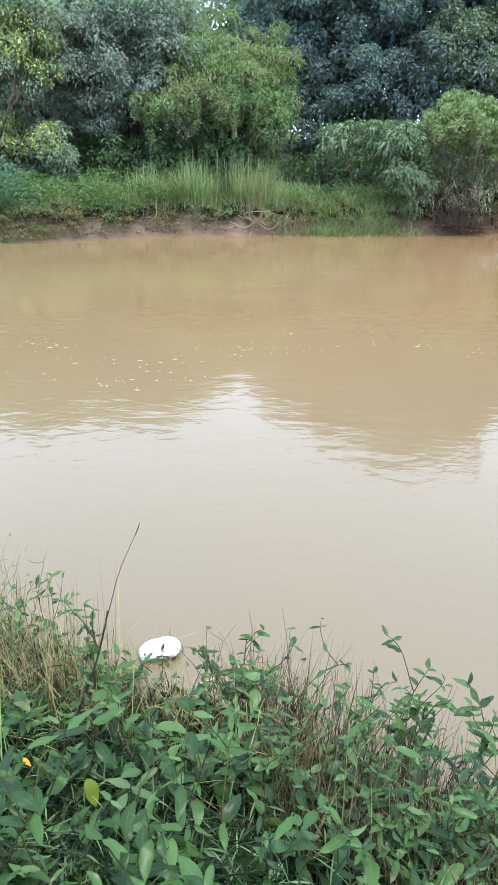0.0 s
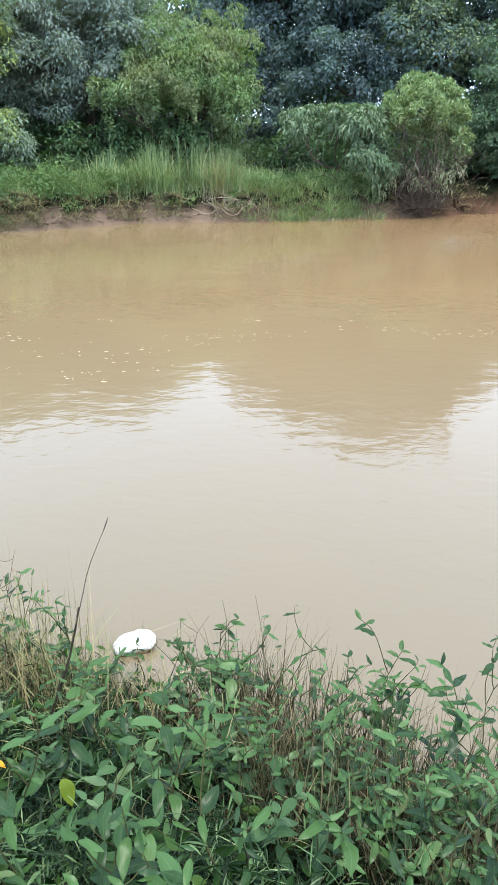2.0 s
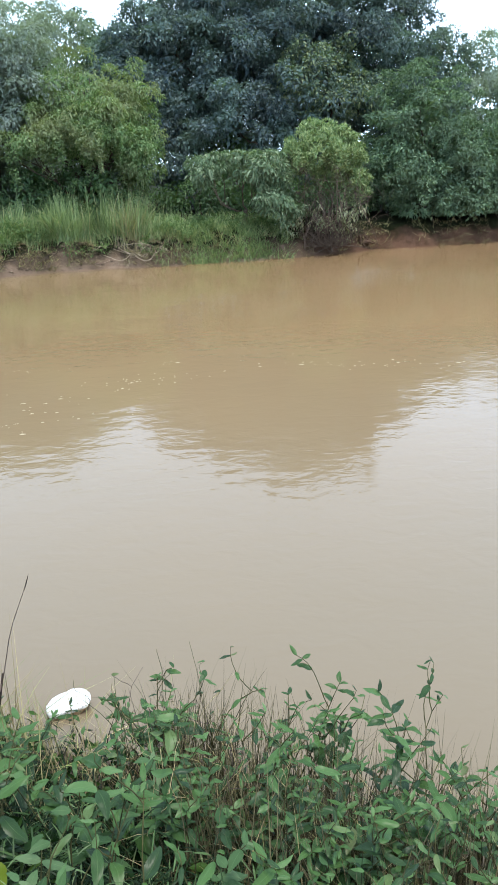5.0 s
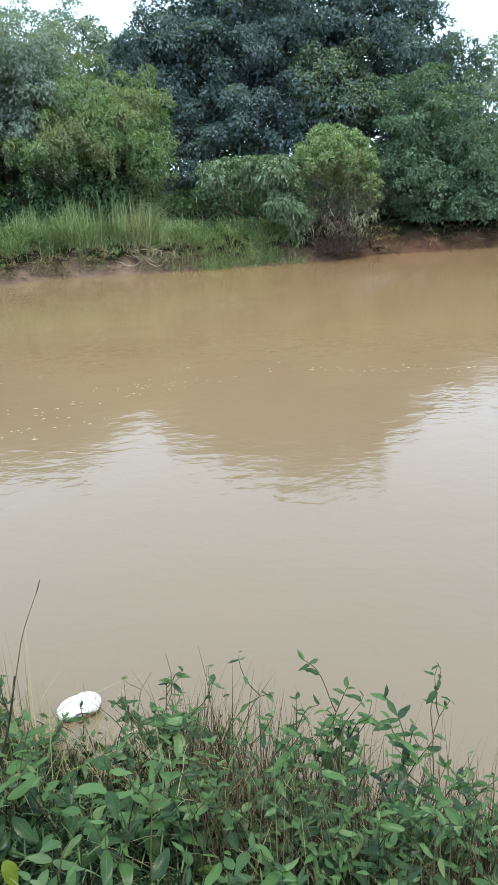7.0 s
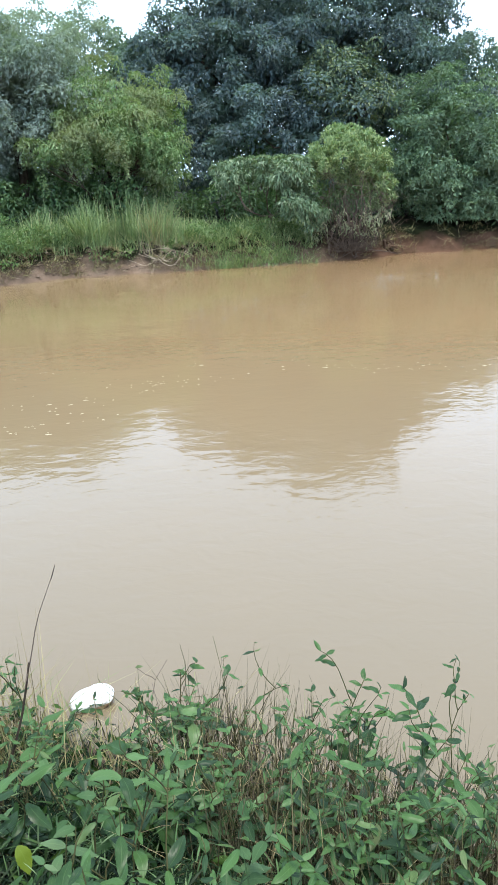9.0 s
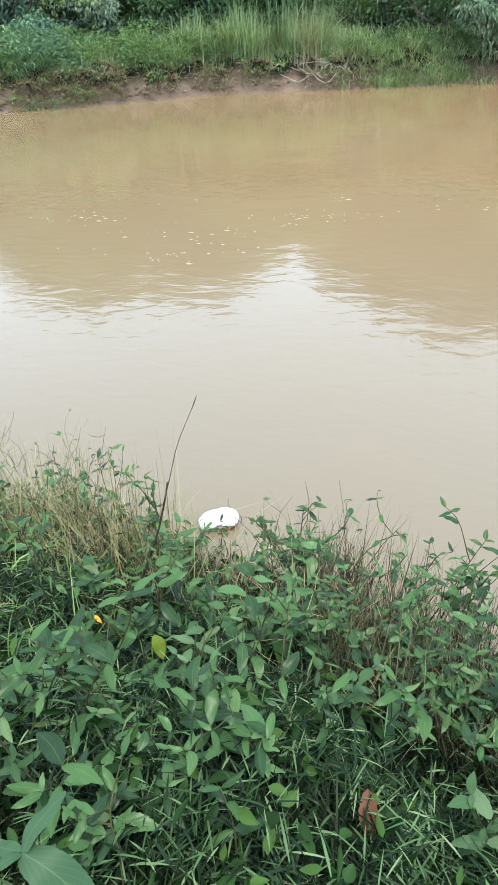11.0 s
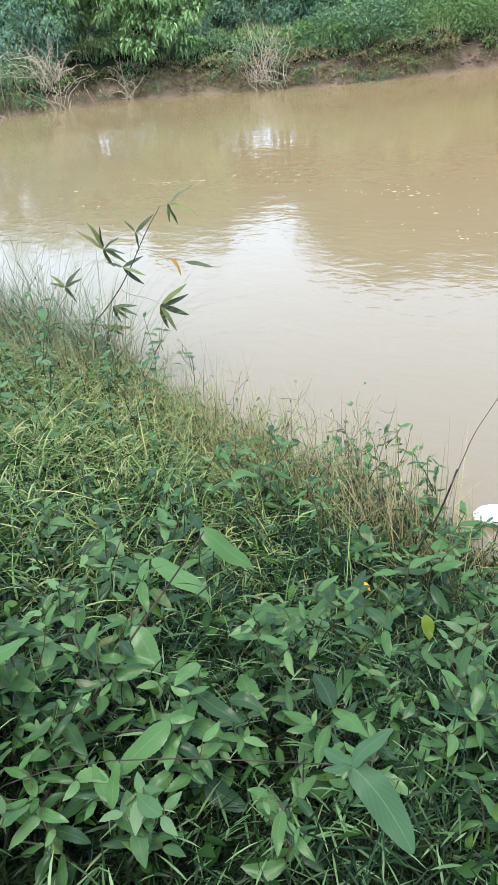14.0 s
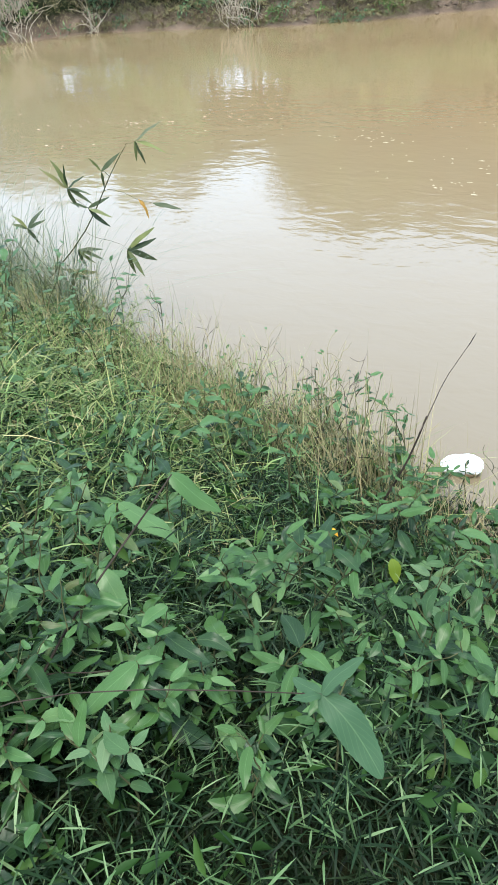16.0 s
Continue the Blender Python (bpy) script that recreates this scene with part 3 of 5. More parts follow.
def ground_z(x, y):
    """Ground height over the river at a place (numbers or arrays)."""
    x, y = np.asarray(x, float), np.asarray(y, float)
    wob = 0.09 * np.sin(x * 1.3 + 2.0 * np.sin(x * 0.7) + 0.7 * np.sin(y)) + 0.05 * np.sin(x * 3.7 + 1.3 + 1.6 * np.sin(x * 1.1)) + 0.03 * np.sin(x * 9.1)
    d = near_shore(x) - y + wob * 0.6
    e = y - far_shore(x) + wob
    z_near = np.interp(d, [-3.0, -0.6, 0, 0.5, 1.0, 1.5, 2.0, 2.5, 3.0, 4.0, 10, 200, 3000], [-1.2, -0.3, 0.0, 0.15, 0.38, 0.62, 0.88, 1.06, 1.17, 1.28, 1.5, 2.0, 2.0])
    z_far = np.interp(e, [-3.0, -0.6, 0, 0.2, 0.5, 0.8, 2.0, 4.0, 8, 30, 3000], [-1.2, -0.3, 0.0, 0.18, 0.58, 0.82, 0.98, 1.12, 1.3, 1.5, 1.6])
    lump = 0.05 * np.sin(x * 3.7 + y * 2.3) + 0.04 * np.sin(x * 1.3 - y * 4.1) + 0.03 * np.sin(x * 9.1 + y * 6.7)
    z = np.maximum(z_near, z_far)
    clod = 0.07 * np.sin(x * 6.1 + 2 * np.sin(y * 3.3)) * np.sin(y * 8.7 + x * 1.9) + 0.05 * np.sin(x * 13.7 + y * 4.1) * np.sin(y * 17.0 - x * 3.0)
    ledge = 0.075 * np.sin(z_far * 21 + 2.2 * np.sin(x * 1.9) + 1.3 * np.sin(x * 4.3))
    z = z + (clod + ledge) * np.clip((z_far - 0.02) * 4, 0, 1) * np.clip((1.2 - z_far) * 2, 0, 1)
    r = z + lump * np.clip((z + 0.15) * 2.0, 0.15, 1)
    return float(r) if r.ndim == 0 else r


def build_ground():
    xs = np.unique(np.round(np.concatenate([np.linspace(-3000, -70, 12), np.linspace(-60, -24, 25), np.arange(-24, 16, 0.22), np.arange(-7, 3, 0.1), np.linspace(16, 60, 25), np.linspace(70, 3000, 12)]), 3))
    ys = np.unique(np.round(np.concatenate([np.linspace(-3000, -20, 10), np.linspace(-18, -3, 12), np.arange(-3, 5.5, 0.1), np.linspace(5.5, 14, 10), np.arange(14, 18.5, 0.15), np.arange(18.5, 25, 0.1), np.arange(25, 27, 0.2), np.linspace(27.2, 60, 32), np.linspace(70, 3000, 12)]), 3))
    gx, gy = np.meshgrid(xs, ys)
    v = np.stack([gx, gy, ground_z(gx, gy)], -1).reshape(-1, 3)
    w = len(xs)
    i, j = np.meshgrid(np.arange(w - 1), np.arange(len(ys) - 1))
    a = (j * w + i).ravel()
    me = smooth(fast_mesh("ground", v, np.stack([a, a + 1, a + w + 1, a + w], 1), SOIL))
    tagged(new("ground", me), "red-brown clay river banks with leaf litter darkened for plant shade", "ground", kind="structure")


def build_water():
    xs = np.linspace(-400, 400, 81)
    ys = np.linspace(-40, 120, 41)
    gx, gy = np.meshgrid(xs, ys)
    v = np.stack([gx, gy, gx * 0], -1).reshape(-1, 3)
    i, j = np.meshgrid(np.arange(80), np.arange(40))
    a = (j * 81 + i).ravel()
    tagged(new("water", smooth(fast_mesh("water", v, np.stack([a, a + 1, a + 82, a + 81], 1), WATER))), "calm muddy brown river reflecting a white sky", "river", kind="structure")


build_ground()
build_water()

# ---- far bank: trees ----
tree("mango_tree", "large dark green mango tree with a dense rounded crown", "tree", 6.0, 31.0,
     [(7.6, 31.4, 8.0, 4.2, 3.0, 3.7), (4.4, 31.0, 6.6, 3.6, 2.6, 3.1), (2.0, 30.4, 6.2, 2.3, 2.0, 2.8), (0.5, 30.8, 5.4, 1.5, 1.4, 2.3), (10.6, 30.8, 6.6, 2.2, 2.2, 2.9), (13.0, 30.8, 5.6, 1.7, 1.6, 2.2), (7.6, 28.4, 5.2, 1.8, 1.5, 1.6), (4.6, 28.4, 4.2, 1.9, 1.4, 1.5),
      (10.6, 29.0, 3.6, 1.9, 1.3, 1.8), (1.6, 29.2, 3.4, 1.7, 1.2, 1.4), (7.6, 28.9, 3.0, 1.6, 1.0, 1.2)],
     MANGO, 11, 0.5, 165, (0.14, 0.074), trunks=2, trunk_r=0.28, droop=0.2, ragged=0.15, sag=0.2, fill=60, patch_leaves=([(8.2, 28.0, 5.9, 2.3, 1.6, 1.7)], MANGOLIGHT, "paler yellow-green leaves on the front dome"))
tree("vine_covered_tree", "rounded yellow-green tree draped in hanging vines", "tree", -1.2, 25.4,
     [(-0.9, 26.0, 4.85, 1.75, 1.2, 1.35), (-1.9, 25.0, 4.3, 1.0, 0.7, 0.6), (-0.8, 24.9, 3.9, 1.3, 0.6, 0.75), (0.4, 25.4, 4.1, 0.9, 0.9, 1.2), (-2.9, 24.3, 3.62, 0.7, 0.5, 0.26), (-2.1, 24.2, 3.9, 0.8, 0.55, 0.32), (-1.2, 24.1, 4.15, 0.9, 0.55, 0.4), (-0.3, 24.1, 4.25, 0.8, 0.55, 0.5), (0.4, 24.4, 3.4, 0.5, 0.5, 0.6), (0.5, 25.2, 2.2, 0.6, 0.6, 0.9)],
     VINE, 12, 0.36, 200, (0.10, 0.05), sag=0.6, strands=330, ragged=0.3)
tree("grey_green_tree", "tall grey-green broadleaf tree with deep dark hollows", "tree", -4.6, 26.4,
     [(-4.6, 26.4, 5.6, 2.2, 1.9, 2.2), (-5.6, 25.2, 4.3, 1.3, 1.1, 1.3), (-3.4, 25.8, 5.9, 1.7, 1.4, 1.5), (-6.3, 26.0, 5.7, 1.8, 1.4, 1.5), (-4.0, 25.4, 4.4, 1.1, 0.9, 1.0)],
     GREYLEAF, 13, 0.42, 230, (0.105, 0.056), trunk_r=0.2, ragged=0.24, fill=60)
tree("sunlit_tree", "dull green tree hung with yellow-green creeper", "tree", -7.9, 23.6,
     [(-7.9, 23.8, 4.8, 1.3, 1.2, 1.9), (-8.8, 23.2, 2.7, 1.1, 1.0, 1.2), (-6.9, 23.8, 5.6, 0.8, 0.8, 1.2), (-6.4, 23.4, 2.3, 0.6, 0.5, 0.6), (-7.4, 24.0, 2.2, 0.9, 0.8, 0.9), (-9.6, 23.8, 4.6, 1.2, 1.1, 1.6)],
     DULLGREEN, 14, 0.38, 230, (0.105, 0.055), ragged=0.24, trunk_r=0.06, fill=60,
     patch_leaves=([(-7.1,23.2,5.5,0.8,1.2,0.7), (-6.5,23.2,5.0,0.7,1.2,0.6), (-5.9,23.2,4.4,0.6,1.0,0.5),
             (-6.4,23.2,2.6,0.5,0.9,0.6), (-7.5,23.2,2.8,0.6,0.9,0.8), (-8.6,23.0,4.8,0.7,1.2,1.2)], YELLOWLEAF, "yellow-green creeper leaves"))
bush = tree("round_bush", "bright green dome-shaped bush over bare brown twigs", "bush", 6.9, 23.9,
     [(6.5, 23.8, 3.3, 1.12, 1.0, 0.74), (7.3, 23.7, 2.9, 0.6, 0.6, 0.55), (7.68, 23.6, 2.15, 0.36, 0.45, 0.55), (5.75, 23.6, 2.98, 0.52, 0.6, 0.4)],
     BRIGHT, 15, 0.2, 420, (0.11, 0.045), trunks=4, trunk_r=0.03, bark=BROWN_TWIG, droop=-0.5, sag=0.0, fill=90, ragged=0.14)
rng = np.random.default_rng(151)
knots = rng.normal(size=(17, 3)) * [0.75, 0.14, 0.28] + [-0.1, -0.8, 0.85]
spray = np.repeat(knots, 26, 0) + rng.normal(size=(442, 3)) * [0.13, 0.1, 0.11]
child("withered_leaves", leaf_cloud("withered_leaves", spray, rng.normal(size=(442, 3)) + [0, -0.2, -0.7], rng.uniform(0.10, 0.19, 442), rng.uniform(0.03, 0.055, 442), WITHERED, rng, sag=0.5), bush, None, "pale withered hanging leaves")
tree("pale_bush", "pale green bush with long drooping leaves", "bush", 3.9, 24.3,
     [(3.5, 23.9, 3.02, 1.05, 0.7, 0.2), (2.55, 23.7, 2.68, 0.55, 0.45, 0.16), (4.5, 23.6, 2.75, 0.8, 0.7, 0.45), (4.75, 23.3, 1.95, 0.55, 0.5, 0.6), (5.3, 23.1, 1.5, 0.4, 0.4, 0.4)],
     PALE, 16, 0.26, 260, (0.14, 0.05), trunks=2, trunk_r=0.05, sag=0.4, bark=BROWN_TWIG, droop=0.35, ragged=0.22)
tree("spreading_tree", "mid-green tree with foliage down to the water", "tree", 11.4, 26.6,
     [(10.9, 26.2, 3.6, 1.8, 1.6, 2.0), (12.6, 25.9, 2.4, 1.5, 1.2, 1.5), (10.7, 25.0, 1.55, 1.1, 0.8, 1.0), (12.4, 25.0, 1.5, 1.1, 0.7, 0.9), (14.2, 25.4, 1.6, 1.2, 0.8, 1.0), (14.2, 26.2, 2.4, 1.4, 1.2, 1.6), (10.0, 26.0, 2.6, 0.9, 0.8, 1.1)],
     SOFTGREEN, 17, 0.34, 250, (0.125, 0.06), sag=0.25, fill=40, ragged=0.24)
for x, y, top, r, seed, mat, lab in (
        (15.6, 31.5, 7.4, 2.7, 21, GREYLEAF, "grey-green tree standing behind the far bank"), (20.5, 32.0, 7.8, 3.0, 22, MANGO, "dark green tree further along the far bank"),
        (-2.8, 33.0, 8.9, 2.7, 23, GREYLEAF, "tall grey-green tree behind the vine-covered tree"), (-9.5, 30.0, 8.9, 3.2, 24, MIDLEAF, "tall green tree behind the far bank"),
        (-6.4, 29.5, 8.3, 2.6, 25, GREYLEAF, "grey-green tree with an uneven crown"), (0.0, 34.0, 8.7, 2.1, 44, SOFTGREEN, "slim green tree behind the vine-covered tree")):
    tree("bank_tree", lab, "tree", x, y, [(x, y, top - r, r, r * 0.8, r), (x - r * 0.5, y - 0.6, top - r * 1.9, r * 0.8, r * 0.7, r * 0.8), (x + r * 0.6, y - 0.4, top - r * 1.7, r * 0.75, r * 0.7, r * 0.8), (x + 0.2, y - 0.5, top - r * 2.4, r * 0.8, r * 0.6, r * 0.6)],
         mat, seed, 0.5, 110, (0.14, 0.08), trunk_r=0.18, ragged=0.24, fill=34)
# undergrowth below the trees, some added to fill shade hollows and block sky gaps
for x, y, r, h, seed in ((-8.2, 26.2, 1.5, 1.0, 26), (-5.2, 25.0, 1.3, 0.9, 27), (-2.4, 26.4, 1.4, 0.8, 28), (-1.2, 24.6, 1.3, 1.0, 55), (-2.9, 24.9, 1.0, 0.9, 56), (0.9, 27.4, 1.1, 0.5, 29), (2.9, 27.0, 1.3, 0.85, 43), (4.4, 29.2, 1.5, 1.7, 45), (5.6, 26.2, 1.6, 1.0, 30), (8.9, 27.0, 1.6, 0.9, 37), (13.5, 28.0, 2.0, 1.1, 38), (17.5, 28.0, 2.2, 1.5, 39), (-24.5, 22.5, 2.2, 1.6, 40)):
    z = ground_z(x, y)
    tree("understorey_bush", "dark leafy shrub in the shade of the trees", "bush", x, y, [(x, y, z + h * 0.8, r, 0.8, h), (x + r * 0.6, y - 0.2, z + h * 0.5, r * 0.6, 0.6, h * 0.7)],
         MIDLEAF, seed, 0.36, 70, (0.16, 0.06), trunk_r=0.04, group="shrubs under the trees")
# a low row of bushes added behind the orchard to fill the view with dark
for k in range(10):
    x, y = -25.0 + k * 2.3, 38.0 + math.sin(k * 2.1)
    tree("backdrop_bush", "dark green bush added as backdrop behind the orchard", "bush", x, y, [(x, y, 2.2, 1.7, 0.9, 1.0), (x + 1.0, y - 0.3, 1.9, 0.9, 0.7, 0.8)],
         MIDLEAF, 70 + k, 0.4, 70, (0.18, 0.07), trunk_r=0.04, group="hedge behind the orchard")
# the orchard further upstream
for x, y, top, r, seed in ((-14.0, 24.6, 5.1, 1.2, 48), (-12.2, 25.0, 4.9, 1.2, 49), (-11.0, 24.4, 4.9, 1.1, 50), (-15.6, 25.4, 6.0, 1.2, 53), (-13.3, 30.2, 6.1, 1.3, 54), (-14.6, 29.0, 6.0, 1.6, 46), (-10.6, 28.6, 7.4, 1.6, 47), (-13.2, 26.4, 5.3, 1.7, 31), (-9.5, 26.6, 8.2, 2.3, 32), (-17.9, 26.0, 7.4, 2.3, 33), (-22.0, 25.0, 6.3, 2.4, 34), (-10.9, 31.5, 9.0, 2.6, 35), (-18.0, 31.0, 7.6, 2.4, 36)):
    tree("orchard_tree", "leafy orchard tree with a clear trunk", "tree", x, y, [(x, y, top - r * 0.62, r, r * 0.85, r * 0.62), (x - r * 0.5, y - 0.8, top - r * 0.95, r * 0.7, r * 0.6, r * 0.4), (x + r * 0.5, y - 0.5, top - r * 0.9, r * 0.7, r * 0.6, r * 0.4), *(((x, y - 1.0, 2.6, r * 0.9, r * 0.5, 1.2),) if x < -17 else ((x + 0.9, y, 3.6, 0.8, 0.7, 0.7),) if y > 30 else ())],
         MIDLEAF, seed, 0.55, 38, (0.22, 0.085), group="orchard trees", trunk_r=0.1)
# tops kept low to fill the camera's view yet leave reflected sky gaps
for x, y, r, top, seed in ((-13.7, 23.9, 0.8, 2.1, 151), (-11.9, 24.3, 0.75, 1.98, 152), (-10.5, 23.7, 0.7, 2.0, 153), (-9.0, 23.4, 0.75, 2.3, 154), (-8.0, 22.6, 0.6, 2.1, 156)):
    tree("low_tree", "low blue-green tree kept short to fit the camera view", "tree", x, y, [(x, y, top - 0.45, r, 0.6, 0.42), (x - r * 0.7, y - 0.2, top - 0.65, r * 0.6, 0.5, 0.32), (x + r * 0.7, y - 0.2, top - 0.6, r * 0.6, 0.5, 0.34)],
         BLUELEAF, seed, 0.26, 170, (0.13, 0.055), group="young trees on the far bank", trunk_r=0.045, ragged=0.28, droop=0.3)
tree("drooping_tree", "bright green tree with long drooping leaf sprays", "tree", -14.6, 20.6,
     [(-15.2, 19.9, 3.2, 1.8, 1.2, 1.4), (-13.3, 19.8, 2.7, 1.2, 0.9, 1.2), (-16.8, 19.4, 3.0, 1.0, 0.8, 1.1), (-13.8, 19.2, 1.5, 0.5, 0.4, 0.75)],
     DROOPING, 41, 0.34, 120, (0.17, 0.075), sag=0.35, ragged=0.25, droop=0.4)
tree("dark_thicket_tree", "dense blue-green thicket tree on the far bank", "tree", -20.5, 19.2,
     [(-20.4, 19.2, 2.8, 2.2, 1.5, 2.1), (-23.6, 18.4, 3.0, 2.2, 1.5, 2.2), (-17.4, 18.9, 1.9, 1.2, 0.9, 1.3), (-19.0, 18.6, 1.7, 1.1, 0.9, 0.9), (-18.6, 20.4, 3.6, 1.3, 1.2, 1.5), (-15.6, 22.4, 2.2, 1.9, 1.1, 1.9), (-26.5, 18.0, 3.2, 2.2, 1.6, 2.4)],
     BLUELEAF, 42, 0.38, 150, (0.12, 0.055), ragged=0.24)


# ---- far bank: reeds, scrub, dead wood ----
def far_points(rng, n, x0, x1, e0, e1):
    x = rng.uniform(x0, x1, n)
    y = far_shore(x) + rng.uniform(e0, e1, n)
    return np.stack([x, y, ground_z(x, y) - 0.03], 1)


def fans(rng, centres, per, spread):
    """Roots of many blades gathered in clumps, and each one's height factor."""
    i = np.repeat(np.arange(len(centres)), per)
    p = centres[i] + rng.normal(size=(len(i), 3)) * [spread, spread * 0.8, 0]
    p[:, 2] = ground_z(p[:, 0], p[:, 1]) - 0.03
    return p, rng.uniform(0.55, 1.25, len(centres))[i]


def reeds():
    rng = np.random.default_rng(51)
    p, k = fans(rng, far_points(rng, 105, -6.4, 1.7, 0.75, 2.6), 85, 0.17)
    tall = np.interp(p[:, 0], [-6.2, -4.4, -3.4, -2.6, -2, -0.5, 0.6, 2.0], [0.5, 0.8, 1.15, 1.0, 1.35, 1.6, 1.2, 0.6]) * k
    me = blades("reeds", p, tall * (0.35 + 0.75 * rng.uniform(0, 1, len(p))), rng.uniform(0.0, 1.15, len(p)) ** 1.25, rng.uniform(0.012, 0.026, len(p)), REED, rng, 5, 0.8)
    tagged(new("reeds", me), "tall green reeds along the far bank", "reeds", kind="stuff")
    c = np.stack([rng.normal(size=130) * 0.2 + 0.1, rng.normal(size=130) * 0.12 + 22.85, np.full(130, 0.7)], 1)
    c[:, 2] = ground_z(c[:, 0], c[:, 1]) - 0.02
    me = blades("reed_clump", c, rng.uniform(0.8, 1.75, 130), rng.uniform(0.02, 0.7, 130), rng.uniform(0.012, 0.022, 130), REEDSTRAW, rng, 5, 0.4)
    tagged(new("reed_clump", me), "clump of tall straw-coloured reed stalks", "reeds", kind="stuff")
    # dead reeds leaning out over the water further upstream
    d, k = fans(rng, far_points(rng, 60, -24.0, -16.6, 0.05, 0.9), 26, 0.16)
    me = blades("dead_stalks", d, k * rng.uniform(0.25, 0.85, len(d)), rng.uniform(0.1, 1.3, len(d)), rng.uniform(0.010, 0.02, len(d)), REEDSTRAW, rng, 5, 0.8)
    tagged(new("dead_stalks", me), "bleached dead reed stalks leaning over the water", "dead reeds", kind="stuff")
    q = far_points(rng, 12000, -23, 6.0, 0.6, 3.2)
    q = q[(q[:, 0] < -17.0) | (q[:, 0] > -14.9)]
    me = blades("bank_grass", q, rng.uniform(0.18, 0.6, len(q)) * np.where((q[:, 0] > -15.8) & (q[:, 0] < -8.8), 0.4, 1.0), rng.uniform(0.2, 0.9, len(q)), rng.uniform(0.012, 0.024, len(q)), REED, rng, 3)
    tagged(new("bank_grass", me), "long green grass spilling over the far bank", "grass", kind="stuff")
    q = np.concatenate([far_points(rng, 14000, -24, 14, 0.0, 0.85), far_points(rng, 7500, -7, 3, 0.05, 0.9), far_points(rng, 9500, -15.0, -5, 0.02, 0.7)])
    patch = np.sin(q[:, 0] * 1.7) + np.sin(q[:, 0] * 4.3 + 1) + 0.6 * np.sin(q[:, 0] * 9.7)
    q = q[(patch > -0.4) | ((q[:, 0] < -5) & (patch > -2.0))]
    me = blades("bank_litter", q, rng.uniform(0.08, 0.36, len(q)), rng.uniform(0.6, 2.0, len(q)), rng.uniform(0.008, 0.02, len(q)), DRY, rng, 2, 0.9)
    tagged(new("bank_litter", me), "straw and dead stalks scattered on the clay bank", "dry grass", kind="stuff")
    q, _ = fans(rng, far_points(rng, 115, 1.0, 5.2, 0.03, 1.7), 60, 0.14)
    me = blades("overhanging_grass", q, rng.uniform(0.12, 0.5, len(q)), rng.uniform(0.3, 1.5, len(q)), rng.uniform(0.012, 0.022, len(q)), REED, rng, 4)
    tagged(new("overhanging_grass", me), "green grass hanging down to the water", "grass", kind="stuff")


def orchard_grass():
    rng = np.random.default_rng(54)
    p = far_points(rng, 15000, -19.0, -6.5, 2.4, 11.0)
    me = blades("orchard_grass", p, rng.uniform(0.15, 0.42, len(p)), rng.uniform(0.2, 1.0, len(p)), rng.uniform(0.014, 0.03, len(p)), REED, rng, 3)
    tagged(new("orchard_grass", me), "green grass growing under the orchard trees", "grass", kind="stuff")


def scrub():
    rng = np.random.default_rng(52)
    for name, label, mat, beds in (
            ("bank_scrub", "low leafy weeds covering the far bank", SCRUB,
             ((-9, -4, 0.15, 0.6, 12, 0.11), (-4, 5, 0.3, 0.7, 12, 0.12), (-9.5, -2.5, 0.8, 1.7, 76, 0.32), (-8.5, -4.6, 1.2, 2.6, 34, 0.42), (1.2, 5.2, 0.8, 2.4, 20, 0.34), (-24, -15.8, 0.0, 0.7, 30, 0.2))),
            ("thicket_weeds", "dark blue-green leafy thicket on the far bank", THICKET,
             ((-24, -5, 0.05, 0.6, 44, 0.12), (-13.8, -11.6, 0.7, 1.8, 18, 0.30), (-11.6, -8.8, 0.5, 1.4, 26, 0.15), (-8.8, -6.2, 0.8, 2.1, 26, 0.42), (-24, -16.6, 0.4, 1.5, 40, 0.4)))):
        spots = []
        for x0, x1, e0, e1, n, h in beds:
            for p in far_points(rng, n, x0, x1, e0, e1):
                s = h * rng.uniform(0.45, 1.5)
                spots.append((p[0], p[1], p[2] + s * 0.45, s * rng.uniform(0.8, 1.3), s * 0.8, s * 0.75))
        pos, way, face = crown_points(spots, 0.2, 90, None, rng, 0.35)
        n = len(pos)
        tagged(new(name, leaf_cloud(name, pos, way, rng.uniform(0.06, 0.15, n), rng.uniform(0.022, 0.055, n), mat, rng)), label, "weeds", kind="stuff")


